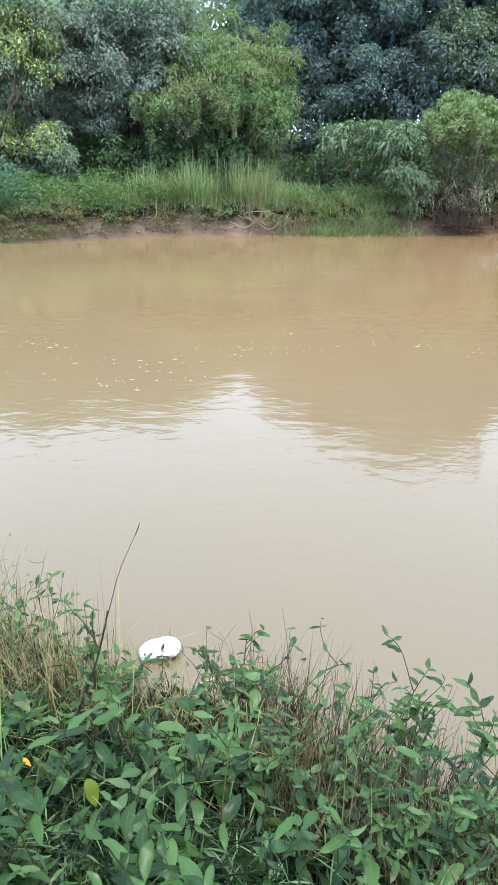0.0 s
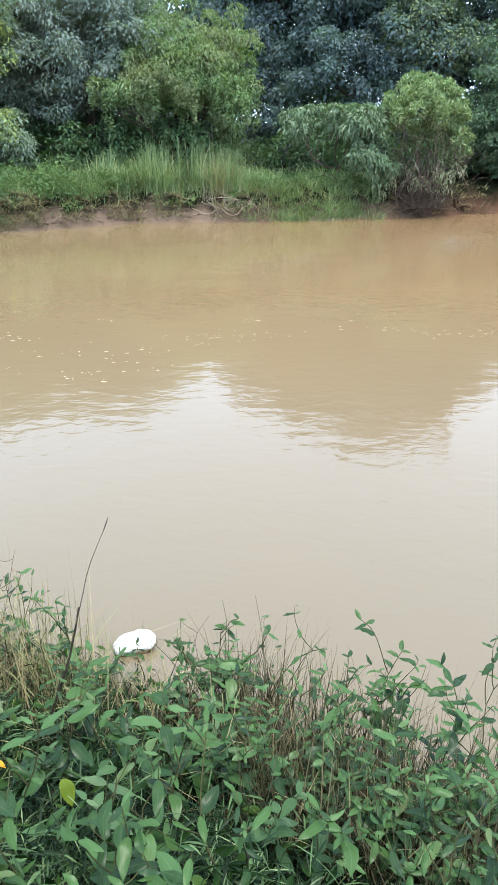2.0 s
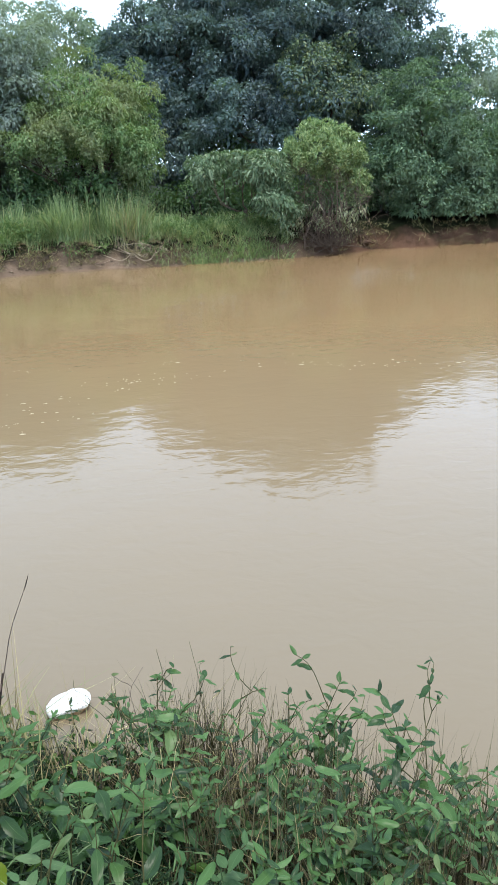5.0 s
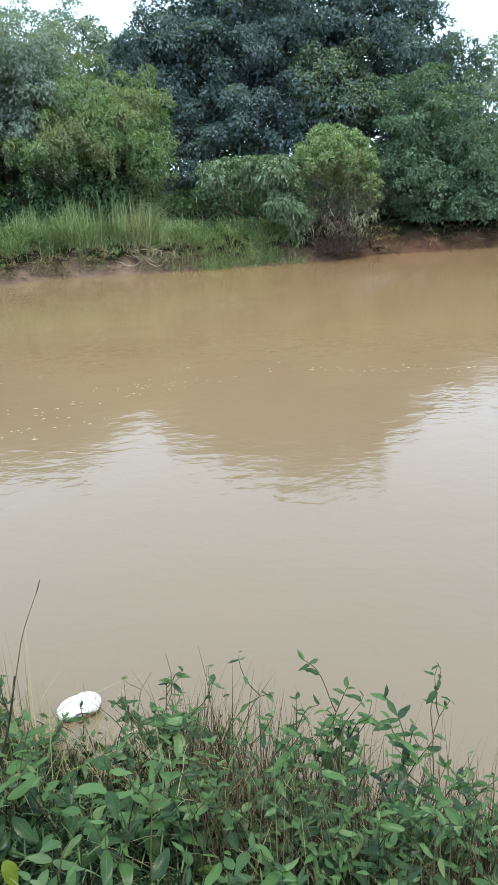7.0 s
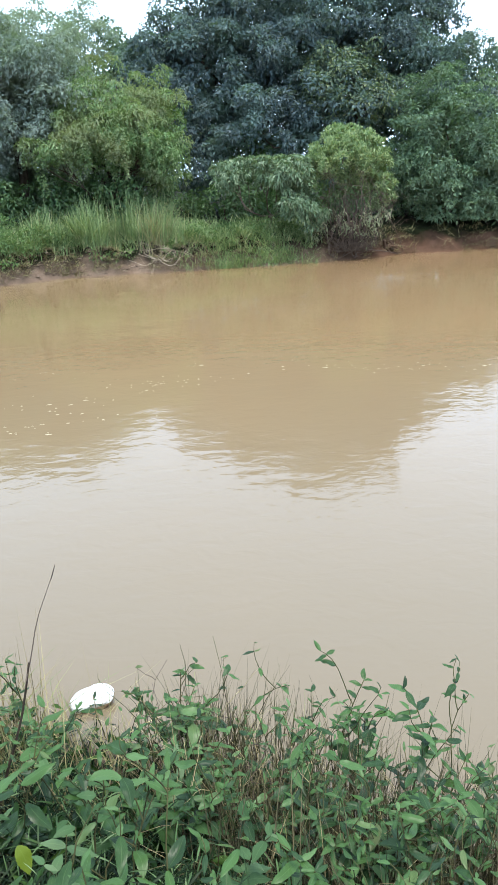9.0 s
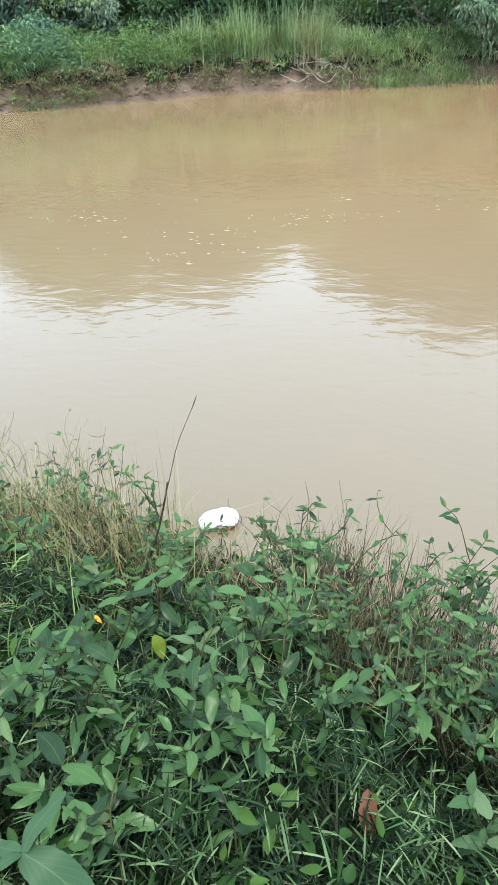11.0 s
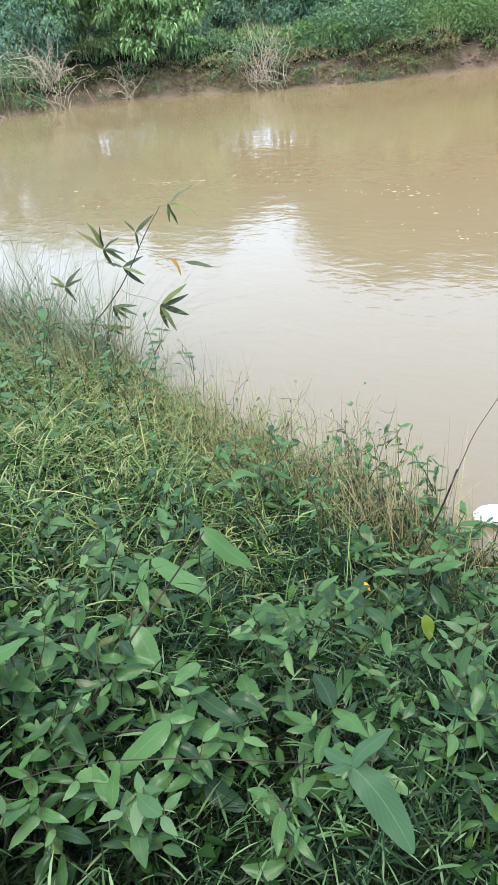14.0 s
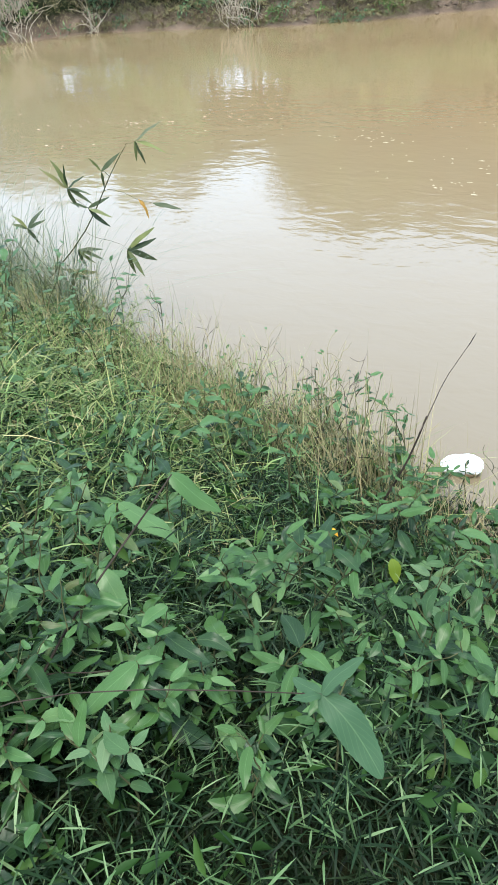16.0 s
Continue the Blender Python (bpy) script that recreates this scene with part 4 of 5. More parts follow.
def clods():
    """Crumbled lumps of clay lying on the steep edge of the far bank."""
    rng = np.random.default_rng(53)
    p = np.concatenate([far_points(rng, 1500, -13, -6.5, 0.0, 0.7), far_points(rng, 4200, -6.5, 2.2, -0.02, 0.7)])
    g = (1 + 5 ** 0.5) / 2
    ico = unit(np.array([(-1, g, 0), (1, g, 0), (-1, -g, 0), (1, -g, 0), (0, -1, g), (0, 1, g), (0, -1, -g), (0, 1, -g), (g, 0, -1), (g, 0, 1), (-g, 0, -1), (-g, 0, 1)]))
    near = np.linalg.norm(ico[:, None] - ico[None], axis=2) < 1.1
    tri = np.array([(a, b, c) for a, b, c in itertools.combinations(range(12), 3) if near[a, b] and near[b, c] and near[a, c]])
    flip = np.einsum("ij,ij->i", np.cross(ico[tri[:, 1]] - ico[tri[:, 0]], ico[tri[:, 2]] - ico[tri[:, 0]]), ico[tri[:, 0]]) < 0
    tri[flip] = tri[flip][:, ::-1]
    size = rng.choice([0.010, 0.018, 0.03, 0.05], len(p), p=[0.42, 0.36, 0.16, 0.06])
    v = p[:, None] + ico[None] * size[:, None, None] * rng.uniform(0.4, 1.6, (len(p), 12, 1)) * [1.5, 1.0, 0.5]
    f = (np.arange(len(p))[:, None, None] * 12 + tri[None]).reshape(-1, 3)
    tagged(new("clay_clods", fast_mesh("clay_clods", v.reshape(-1, 3), f, CLOD)), "crumbled lumps of dry clay on the bank", "clay", kind="stuff")


def dead_branches(name, label, x, y, z, n, reach, rise, seed, mat, r=0.014, category="branches"):
    rng = np.random.default_rng(seed)
    ob = base(name, x, y, z, label, category)
    for _ in range(n):
        a = rng.uniform(0, 2 * math.pi)
        s = rng.normal(size=3) * [0.25, 0.15, 0.02] * reach
        e = s + np.array([math.cos(a) * reach * rng.uniform(0.3, 1), math.sin(a) * reach * 0.5, rise * rng.uniform(0.05, 1.0)])
        main = limb(rng, s, e, r * rng.uniform(0.6, 1.3), 0.004, 0.5, 8)
        parts = [main]
        for _ in range(4):
            k = main[rng.integers(2, 7)]
            twig = limb(rng, k[:3], np.array(k[:3]) + rng.normal(size=3) * [0.25, 0.2, 0.2] * reach + [0, 0, rise * 0.10], k[3] * 0.6, 0.003, 0.5, 6)
            parts.append(twig)
            k = twig[3]
            parts.append(limb(rng, k[:3], np.array(k[:3]) + rng.normal(size=3) * [0.16, 0.12, 0.14] * reach, k[3] * 0.7, 0.002, 0.5, 5))
        child("branch", tube_mesh("branch", parts, mat, 4), ob)
    return ob


def dead_shrub(label, x, y, n, wide, tall, seed):
    """Crowded bleached stems that rise, wander and curl over."""
    rng = np.random.default_rng(seed)
    ob = base("dead_bush", x, y, ground_z(x, y) - 0.03, label, "dead bush")
    for _ in range(n):
        p = np.array([rng.normal() * wide * 0.4, rng.normal() * wide * 0.25, 0.0])
        p[2] = ground_z(x + p[0], y + p[1]) - ob.location.z - 0.03
        way = unit(np.array([rng.normal() * 0.32, rng.normal() * 0.25, 1.0]))
        long, r = tall * rng.uniform(0.35, 1.1), rng.uniform(0.009, 0.019)
        paths, path = [], []
        for k in range(11):
            path.append((*p, r * (1 - k / 13)))
            way = unit(way + rng.normal(size=3) * [0.3, 0.25, 0.24] - [0, 0, 0.010 * k])
            p = p + way * long / 10
        paths.append(path)
        for _ in range(int(rng.integers(1, 4))):
            q = path[rng.integers(4, 10)]
            paths.append(limb(rng, q[:3], np.array(q[:3]) + rng.normal(size=3) * [0.17, 0.12, 0.14] * tall, q[3] * 0.7, 0.003, 0.6, 6))
        child("branch", tube_mesh("branch", paths, TWIG, 4), ob)


reeds()
orchard_grass()
scrub()
clods()
dead_shrub("leafless pale dead bush leaning over the dark opening", -14.4, 18.7, 16, 0.3, 1.1, 61)
dead_shrub("tangle of bleached dead branches over the water", -9.9, 19.4, 46, 0.7, 1.6, 62)
dead_shrub("wide thicket of bleached dead stems beside the opening", -16.4, 17.6, 72, 0.9, 1.6, 63)
dead_shrub("sparse bleached dead stems among weeds", -18.6, 16.8, 64, 1.6, 1.3, 67)
dead_branches("fallen_reeds", "flattened straw-coloured reed stalks at the waterline", 0.2, 22.55, 0.42, 14, 1.3, 0.3, 64, TWIG, 0.009)
dead_branches("bare_undergrowth", "dense bare brown twigs under the round bush", 6.6, 23.25, 0.3, 105, 1.1, 2.7, 65, BROWN_TWIG, 0.011)
dead_branches("driftwood", "dark broken wood lying on the clay shore", 8.2, 24.15, 0.2, 7, 0.6, 0.4, 66, ROT, 0.075, "driftwood")


# ---- foam flecks and the white lump ----
def froth():
    rng = np.random.default_rng(71)
    verts, tris = [], []
    drifts = [(rng.uniform(-13, 9), rng.normal() * 0.8) for _ in range(60)]
    for i in range(400):
        cx, cy = drifts[int(60 * rng.uniform() ** 1.6)]
        x = cx + rng.normal() * 0.35
        y = 9.7 + cy + rng.normal() * 0.14 + 0.5 * math.sin(cx * 0.9)
        r = rng.choice([0.006, 0.009, 0.014, 0.022], p=[0.45, 0.35, 0.15, 0.05])
        k = len(verts)
        verts.append((x, y, 0.012))
        for s in range(8):
            a = s * math.pi / 4
            q = r * rng.uniform(0.6, 1.2)
            verts.append((x + math.cos(a) * q * 1.9, y + math.sin(a) * q * 0.8, 0.003))
            tris.append((k, k + 1 + s, k + 1 + (s + 1) % 8))
    tagged(new("froth", smooth(fast_mesh("froth", verts, tris, FROTH))), "small flecks of pale froth drifting on the river", "froth", kind="stuff")


def foam_lump():
    ob = base("foam_box", -0.5, 3.17, 0.0, "broken white foam box lying upside down in the weeds", "foam box")
    bm = bmesh.new()
    bmesh.ops.create_uvsphere(bm, u_segments=28, v_segments=16, radius=1.0)
    for v in bm.verts:
        x, y, z = v.co
        k = (abs(x) ** 2.5 + abs(y) ** 2.5) ** (1 / 2.5)
        s = math.hypot(x, y) / max(k, 1e-6)
        v.co = Vector((x * s * 0.120, max(y * s, -0.78 - 0.1 * x) * 0.076, (abs(z) ** 0.75) * 0.034 * (1 - 0.25 * x) if z > 0 else z * 0.05))
        v.co = v.co * 1.05 + v.co.normalized() * (0.009 * noise.noise(v.co * 14) + 0.004 * noise.noise(v.co * 45))
    bm_top, bm_low = bm.copy(), bm
    bmesh.ops.delete(bm_top, geom=[f for f in bm_top.faces if f.calc_center_median().z < -0.001], context="FACES")
    bmesh.ops.delete(bm_low, geom=[f for f in bm_low.faces if f.calc_center_median().z >= -0.001], context="FACES")
    for nm, b, mat, lab in (("shell", bm_top, FOAM, "white foam shell with dark scratches"), ("base", bm_low, BROWN_FOAM, "brown underside")):
        me = bpy.data.meshes.new(nm)
        b.to_mesh(me)
        b.free()
        me.materials.append(mat)
        child(nm, smooth(me), ob, pose(0, 0, 0.040, 13, -9, 12), lab)


froth()
foam_lump()


# ---- near bank: grass ----
def near_points(rng, n, x0, x1, d0, d1):
    x = rng.uniform(x0, x1, n)
    y = near_shore(x) - rng.uniform(d0, d1, n)
    return np.stack([x, y, ground_z(x, y) - 0.01], 1)


def pockets(rng, p, share):
    """Thin out a bed of plants in small irregular pockets."""
    k = np.sin(p[:, 0] * 9.1 + 2 * np.sin(p[:, 1] * 5.3)) + np.sin(p[:, 1] * 11.3 + 2 * np.sin(p[:, 0] * 4.7)) + 0.7 * np.sin(p[:, 0] * 23 + p[:, 1] * 17)
    return p[(k > -0.6) | (rng.uniform(size=len(p)) < share)]


def near_grass():
    rng = np.random.default_rng(81)
    p = np.concatenate([near_points(rng, 34000, -7.6, 3.0, 0.0, 4.0), near_points(rng, 46000, -3.6, 1.4, 0.3, 3.3)])
    p = p[np.hypot(p[:, 0], p[:, 1]) > 0.3]
    p = p[(p[:, 0] < 0.1) | (near_shore(p[:, 0]) - p[:, 1] > 0.8) | (rng.uniform(size=len(p)) < 0.25)]
    h = rng.uniform(0.08, 0.24, len(p)) * np.interp(p[:, 0], [-6, -2, 0.2, 1.5], [1.6, 1.1, 0.9, 0.7])
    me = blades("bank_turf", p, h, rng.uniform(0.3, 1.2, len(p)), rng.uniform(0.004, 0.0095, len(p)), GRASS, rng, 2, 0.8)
    tagged(new("bank_turf", me), "dense green grass with gap shade in its dark colour", "grass", kind="stuff")
    k = near_points(rng, 15000, -7.4, 3.0, 0.0, 4.0)
    k = k[np.hypot(k[:, 0], k[:, 1]) > 0.35]
    k = pockets(rng, k, 0.15)
    k[:, 2] += rng.uniform(0.06, 0.26, len(k))
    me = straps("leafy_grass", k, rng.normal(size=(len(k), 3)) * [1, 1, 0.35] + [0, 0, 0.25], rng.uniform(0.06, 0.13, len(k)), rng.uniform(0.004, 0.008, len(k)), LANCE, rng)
    tagged(new("leafy_grass", me), "short broad-bladed green grass between the weeds", "grass", kind="stuff")
    k = near_points(rng, 26000, -7.2, -1.0, 0.05, 2.8)
    k = k[(np.hypot(k[:, 0], k[:, 1]) > 1.6) & (rng.uniform(size=len(k)) < np.interp(k[:, 0], [-4, -2.4, -1.2], [1, 0.7, 0.08]))]
    k[:, 2] += rng.uniform(0.04, 0.22, len(k))
    me = blades("pale_grass", k, rng.uniform(0.06, 0.19, len(k)), rng.uniform(0.5, 1.7, len(k)), rng.uniform(0.004, 0.010, len(k)), PALEGRASS, rng, 3, 0.9)
    tagged(new("pale_grass", me), "pale green leafy grass on the upstream bank", "grass", kind="stuff")
    b = near_points(rng, 4600, 0.0, 2.6, -0.12, 0.95)
    me = blades("bare_stems", b, rng.uniform(0.25, 0.72, len(b)), rng.uniform(0.05, 0.5, len(b)), rng.uniform(0.003, 0.006, len(b)), BARE, rng, 3, 0.3)
    tagged(new("bare_stems", me), "crowded bare brown stems at the water's edge", "dry stems", kind="stuff")
    # leafy shoots of a bamboo-like grass: several lance leaves up each short stem
    c = near_points(rng, 8200, -3.2, 1.4, 0.5, 3.4)
    c = c[(np.hypot(c[:, 0], c[:, 1]) > 0.55) & (np.hypot(c[:, 0], c[:, 1]) < 2.9)]
    c = pockets(rng, c, 0.1)
    i = np.repeat(np.arange(len(c)), 7)
    up = np.tile(np.linspace(0.3, 1.0, 7), len(c))
    tall, tilt = rng.uniform(0.10, 0.30, len(c)), rng.normal(size=(len(c), 2)) * 0.35
    k = c[i] + np.stack([tilt[i, 0] * up * tall[i], tilt[i, 1] * up * tall[i], up * tall[i]], 1)
    a = np.tile(np.arange(7) * 2.6, len(c)) + rng.uniform(0, 6.28, len(c))[i] + rng.normal(size=len(i)) * 0.3
    way = np.stack([np.cos(a), np.sin(a), 0.15 + 0.75 * up * rng.uniform(0.3, 1, len(i))], 1)
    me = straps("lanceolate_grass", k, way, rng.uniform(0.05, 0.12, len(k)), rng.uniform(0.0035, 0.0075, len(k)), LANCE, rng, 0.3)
    tagged(new("lanceolate_grass", me), "lush grass with short lance-shaped leaves below the weeds", "grass", kind="stuff")
    # dry thin stalks near the water's edge
    q = near_points(rng, 3400, -6.5, 1.6, 0.0, 0.9)
    hq = rng.uniform(0.2, 0.62, len(q))
    clear = np.hypot(q[:, 0] + 0.45, (q[:, 1] - 2.95) * 0.7) > 0.16
    q, hq = q[clear], hq[clear]
    me = blades("dry_stalks", q, hq, rng.uniform(0.05, 0.75, len(q)), rng.uniform(0.003, 0.006, len(q)), DRY, rng, 4, 0.5)
    tagged(new("dry_stalks", me), "thin dry straw stalks at the water's edge", "dry grass", kind="stuff")
    q, k = fans(rng, near_points(rng, 60, -2.6, -0.55, 0.0, 0.7), 14, 0.09)
    clear = np.hypot(q[:, 0] + 0.45, (q[:, 1] - 2.95) * 0.6) > 0.2
    q, k = q[clear], k[clear]
    me = blades("seeding_stalks", q, k * rng.uniform(0.35, 0.9, len(q)), rng.uniform(0.0, 0.6, len(q)), rng.uniform(0.003, 0.0055, len(q)), DRY, rng, 5, 0.6)
    tagged(new("seeding_stalks", me), "clumps of tall brown seeding grass stalks", "dry grass", kind="stuff")
    c = near_points(rng, 5200, -7.4, -1.2, 0.02, 2.3)
    c = c[(np.hypot(c[:, 0], c[:, 1]) > 1.7) & (rng.uniform(size=len(c)) < np.interp(c[:, 0], [-4, -2.4, -1.2], [1, 0.8, 0.3]))]
    c = pockets(rng, c, 0.2)
    i = np.repeat(np.arange(len(c)), 8)
    up = np.tile(np.linspace(0.25, 1.0, 8), len(c))
    tall, tilt = rng.uniform(0.16, 0.44, len(c)), rng.normal(size=(len(c), 2)) * 0.4
    k = c[i] + np.stack([tilt[i, 0] * up * tall[i], tilt[i, 1] * up * tall[i], up * tall[i]], 1)
    a = np.tile(np.arange(8) * 2.6, len(c)) + rng.uniform(0, 6.28, len(c))[i] + rng.normal(size=len(i)) * 0.4
    way = np.stack([np.cos(a), np.sin(a), 0.2 + 0.8 * up * rng.uniform(0.2, 1, len(i))], 1)
    me = straps("meadow_grass", k, way, rng.uniform(0.06, 0.16, len(k)), rng.uniform(0.004, 0.008, len(k)), MEADOW, rng, 0.4)
    tagged(new("meadow_grass", me), "leafy yellow-green grass on the upstream bank", "grass", kind="stuff")
    g = near_points(rng, 7000, -7.2, -0.4, 0.02, 2.2)
    g = g[rng.uniform(size=len(g)) < np.interp(g[:, 0], [-6, -2.0, -0.5], [1.0, 0.8, 0.25])]
    far_off = np.clip((np.hypot(g[:, 0], g[:, 1]) - 0.8) / 2.0, 0.25, 1)
    me = blades("tall_grass", g, rng.uniform(0.16, 0.5, len(g)) * far_off * rng.choice([0.7, 1.0, 1.25], len(g)), rng.uniform(0.3, 1.4, len(g)), rng.uniform(0.004, 0.008, len(g)), TALLGRASS, rng, 4, 0.7)
    tagged(new("tall_grass", me), "tangled yellow-green grass upstream on the near bank", "grass", kind="stuff")
    # long fine sedge further upstream
    s = np.concatenate([near_points(rng, 900, -7.8, -3.2, -0.05, 0.5), near_points(rng, 1500, -5.7, -3.5, -0.05, 0.5)])
    me = blades("sedge", s, rng.uniform(0.4, 1.0, len(s)) * rng.choice([0.7, 1.0, 1.5], len(s)), rng.uniform(0.3, 1.3, len(s)), rng.uniform(0.004, 0.0075, len(s)), SEDGE, rng, 6, 0.6)
    tagged(new("sedge", me), "long fine arching sedge beside the water", "sedge", kind="stuff")


near_grass()


# ---- near bank: broad-leaved weeds ----
def leaf_mesh(name, seed, mat, wide=0.40, teeth=0.03, bend=0.2, fold=0.2, stations=15, curl=0.25, blunt=1.0):
    """One long-pointed toothed leaf of unit length along +x: rib fold, arched halves, wavy margin, drooping tip."""
    rng = np.random.default_rng(seed)
    bm = bmesh.new()
    uvl = bm.loops.layers.uv.new("UVMap")
    a, b = 0.72 * blunt, 1.02 * blunt
    top = (a / (a + b)) ** a * (b / (a + b)) ** b
    ways = rng.uniform(0, 6.28, 3)
    sway = rng.normal() * 0.05
    rows = []
    for i in range(stations):
        t = i / (stations - 1)
        w = wide * 0.5 * (t ** a * (1 - t) ** b / top) * (1.0 + (teeth if i % 2 else -teeth) * 1.6) + 0.005
        z = -bend * t * t + 0.015 * math.sin(t * 7 + ways[0])
        r = []
        for k in (-1, -0.5, 0, 0.5, 1):
            wave = 0.022 * math.sin(t * 11 + ways[1 if k > 0 else 2]) * abs(k) * min(1, w * 9)
            r.append(bm.verts.new((t, k * w + sway * math.sin(t * 3.1), z + w * (fold * abs(k) - curl * k * k) + wave)))
        rows.append((t, r))
    for (t0, p), (t1, q) in zip(rows, rows[1:]):
        for k in range(4):
            f = bm.faces.new((p[k], p[k + 1], q[k + 1], q[k]))
            f.smooth = True
            for lp in f.loops:
                at = t0 if lp.vert in p else t1
                j = (p if lp.vert in p else q).index(lp.vert)
                lp[uvl].uv = (j * 0.5 - 1.0, at)
    me = bpy.data.meshes.new(name)
    bm.to_mesh(me)
    bm.free()
    me.materials.append(mat)
    return me


LEAVES = [leaf_mesh("weed_leaf", 100 + k, WEED, 0.27 + 0.05 * (k % 4), 0.036, (0.04, 0.14, 0.28, 0.08, 0.2)[k % 5], 0.15 + 0.15 * (k % 4), 21, 0.15 + 0.2 * (k % 3), 0.82 + 0.06 * (k % 3)) for k in range(10)]


LIGHT_LEAVES = [leaf_mesh("light_weed_leaf", 120 + k, LIGHTWEED, 0.34 + 0.05 * k, 0.03, 0.08 + 0.06 * k, 0.12 + 0.08 * k, 13) for k in range(4)]


def leaf_pose(p, az, dip, roll, size):
    """Leaf growing from p, heading az degrees round, dip degrees down."""
    return pose(*p, 0, 0, az) @ pose(0, 0, 0, roll, dip, 0) @ Matrix.Diagonal((size, size, size, 1))


def weed(x, y, height, rng, lean=(0, 0), pairs=6, size=0.09, label="leafy green weed with toothed oval leaves", leafless=0.35, name="weed", pale=0.04):
    z = ground_z(x, y)
    ob = base(name, x, y, z - 0.02, label, "weed", {"shrubby_weed": "shrubby weeds by the water", "pale_weed": "pale weeds in the long grass", "broadleaf_weed": "broad-leaved weeds beside the path"}.get(name, "weeds on the near bank"))
    main = limb(rng, (0, 0, 0), (lean[0], lean[1], height), 0.0042, 0.0016, 0.10, 10)
    sprays = [(main, None, leafless)]
    for _ in range(int(rng.integers(1, 4)) if height > 0.3 else 0):
        root = main[rng.integers(4, 9)]
        b, out = rng.uniform(0, 2 * math.pi), height * rng.uniform(0.2, 0.42)
        end = np.array(root[:3]) + [math.cos(b) * out * 0.6, math.sin(b) * out * 0.55, out * rng.uniform(0.7, 1.3)]
        sprays.append((limb(rng, root[:3], end, 0.0026, 0.0012, 0.12, 7), b, 0.35))
    child("stem", tube_mesh("stem", [p for p, _, _ in sprays], STEM, 5), ob)
    kinds = LIGHT_LEAVES if rng.uniform() < pale else LEAVES
    nodes = max(2, round(pairs * 0.8))
    for path, b, first in sprays:
        c = np.array(path)[:, :3]
        n = max(2, round(nodes * 0.6)) if b is None else 1 + (name == "shrubby_weed")
        turn = rng.uniform(0, 360)
        for i in range(n):
            k = (i + 0.5) / n
            t = first + (1 - first) * min(1.0, k + rng.uniform(-0.1, 0.1))
            p = np.array([np.interp(t, np.linspace(0, 1, len(c)), c[:, q]) for q in range(3)])
            turn += 90 + rng.normal() * 16
            for side in (0, 180):
                if rng.uniform() < 0.2:
                    continue
                az = turn + side + rng.normal() * 14
                big = size * (1.15 - 0.6 * k) * rng.uniform(0.6, 1.35)
                child("leaf", kinds[rng.integers(len(kinds))], ob, leaf_pose(p, az, 1 - 10 * k + rng.normal() * 9, rng.normal() * 11, big))
        tip = c[-1]
        for side in (0, 150)[:2 if b is None else 1]:
            child("leaf", kinds[rng.integers(len(kinds))], ob, leaf_pose(tip, turn + 90 + side + rng.normal() * 20, -18 + rng.normal() * 18, rng.normal() * 15, size * rng.uniform(0.35, 0.7)))
    return ob


def weeds():
    rng = np.random.default_rng(91)
    made = 0
    while made < 245:
        x = rng.uniform(-5.5, 1.7)
        y = near_shore(x) - rng.uniform(0.08, 2.9)
        d = near_shore(x) - y
        r = math.hypot(x, y)
        if r < 0.75 or y < 0.1 or math.hypot(x - 0.19, y - 0.92) < 0.3 or math.hypot(x + 0.46, y - 1.42) < 0.14 or (x < -3.5 and rng.uniform() < 0.5) or (r < 1.5 and rng.uniform() < 0.2):
            continue
        if abs(x + 0.16 * y) < 0.22 and 2.1 < y or (x > 0.1 and d < 1.1 and rng.uniform() < 0.86):
            continue
        tall = np.interp(d, [0.1, 0.6, 1.2, 2.0, 2.8], [0.55, 0.60, 0.55, 0.46, 0.38]) * rng.uniform(0.65, 1.2)
        tall = min(tall, 2.8 - ground_z(x, y) - 0.75 * max(0.2, r) * 0.9)
        size = np.interp(r, [0.8, 1.5, 3, 5], [0.084, 0.10, 0.098, 0.09]) * rng.uniform(0.7, 1.25)
        weed(x, y, max(0.15, tall), rng, (rng.normal() * 0.13, rng.normal() * 0.12), int(rng.integers(5, 9)), size)
        made += 1


def shrubby_weeds():
    rng = np.random.default_rng(94)
    for i in range(105):
        x = rng.uniform(1.1, 2.2) if i % 5 == 0 else rng.uniform(0.3, 0.8) if i % 5 == 1 else rng.uniform(-0.15, 1.1)
        d = rng.uniform(0.02, 0.95)
        y = near_shore(x) - d
        tall = rng.uniform(0.32, 0.64) + 0.06 * max(0, x - 0.1) + (0.12 if i % 9 == 0 else 0)
        weed(x, y, tall, rng, (rng.normal() * 0.16, rng.normal() * 0.12), int(rng.integers(6, 10)), rng.uniform(0.06, 0.095), "tall bushy weed with bare lower stems by the water", 0.6, "shrubby_weed")


def undergrowth():
    rng = np.random.default_rng(92)
    p = near_points(rng, 13000, -7.0, 2.6, 0.05, 3.4)
    p = p[rng.uniform(size=len(p)) < np.where((p[:, 0] > 0.1) & (near_shore(p[:, 0]) - p[:, 1] < 0.9), 0.15, 1.0)]
    p = pockets(rng, p[np.hypot(p[:, 0], p[:, 1]) > 0.6], 0.2)
    n = len(p)
    p[:, 2] += rng.uniform(0.03, 0.26, n) * np.interp(p[:, 0], [-4, 0, 1.5], [1.2, 1.0, 0.7])
    way = rng.normal(size=(n, 3)) * [1, 1, 0.35]
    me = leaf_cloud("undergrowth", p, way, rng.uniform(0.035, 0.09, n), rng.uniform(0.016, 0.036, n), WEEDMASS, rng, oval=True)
    tagged(new("undergrowth", me), "mixed small green leaves filling the near bank", "weeds", kind="stuff")


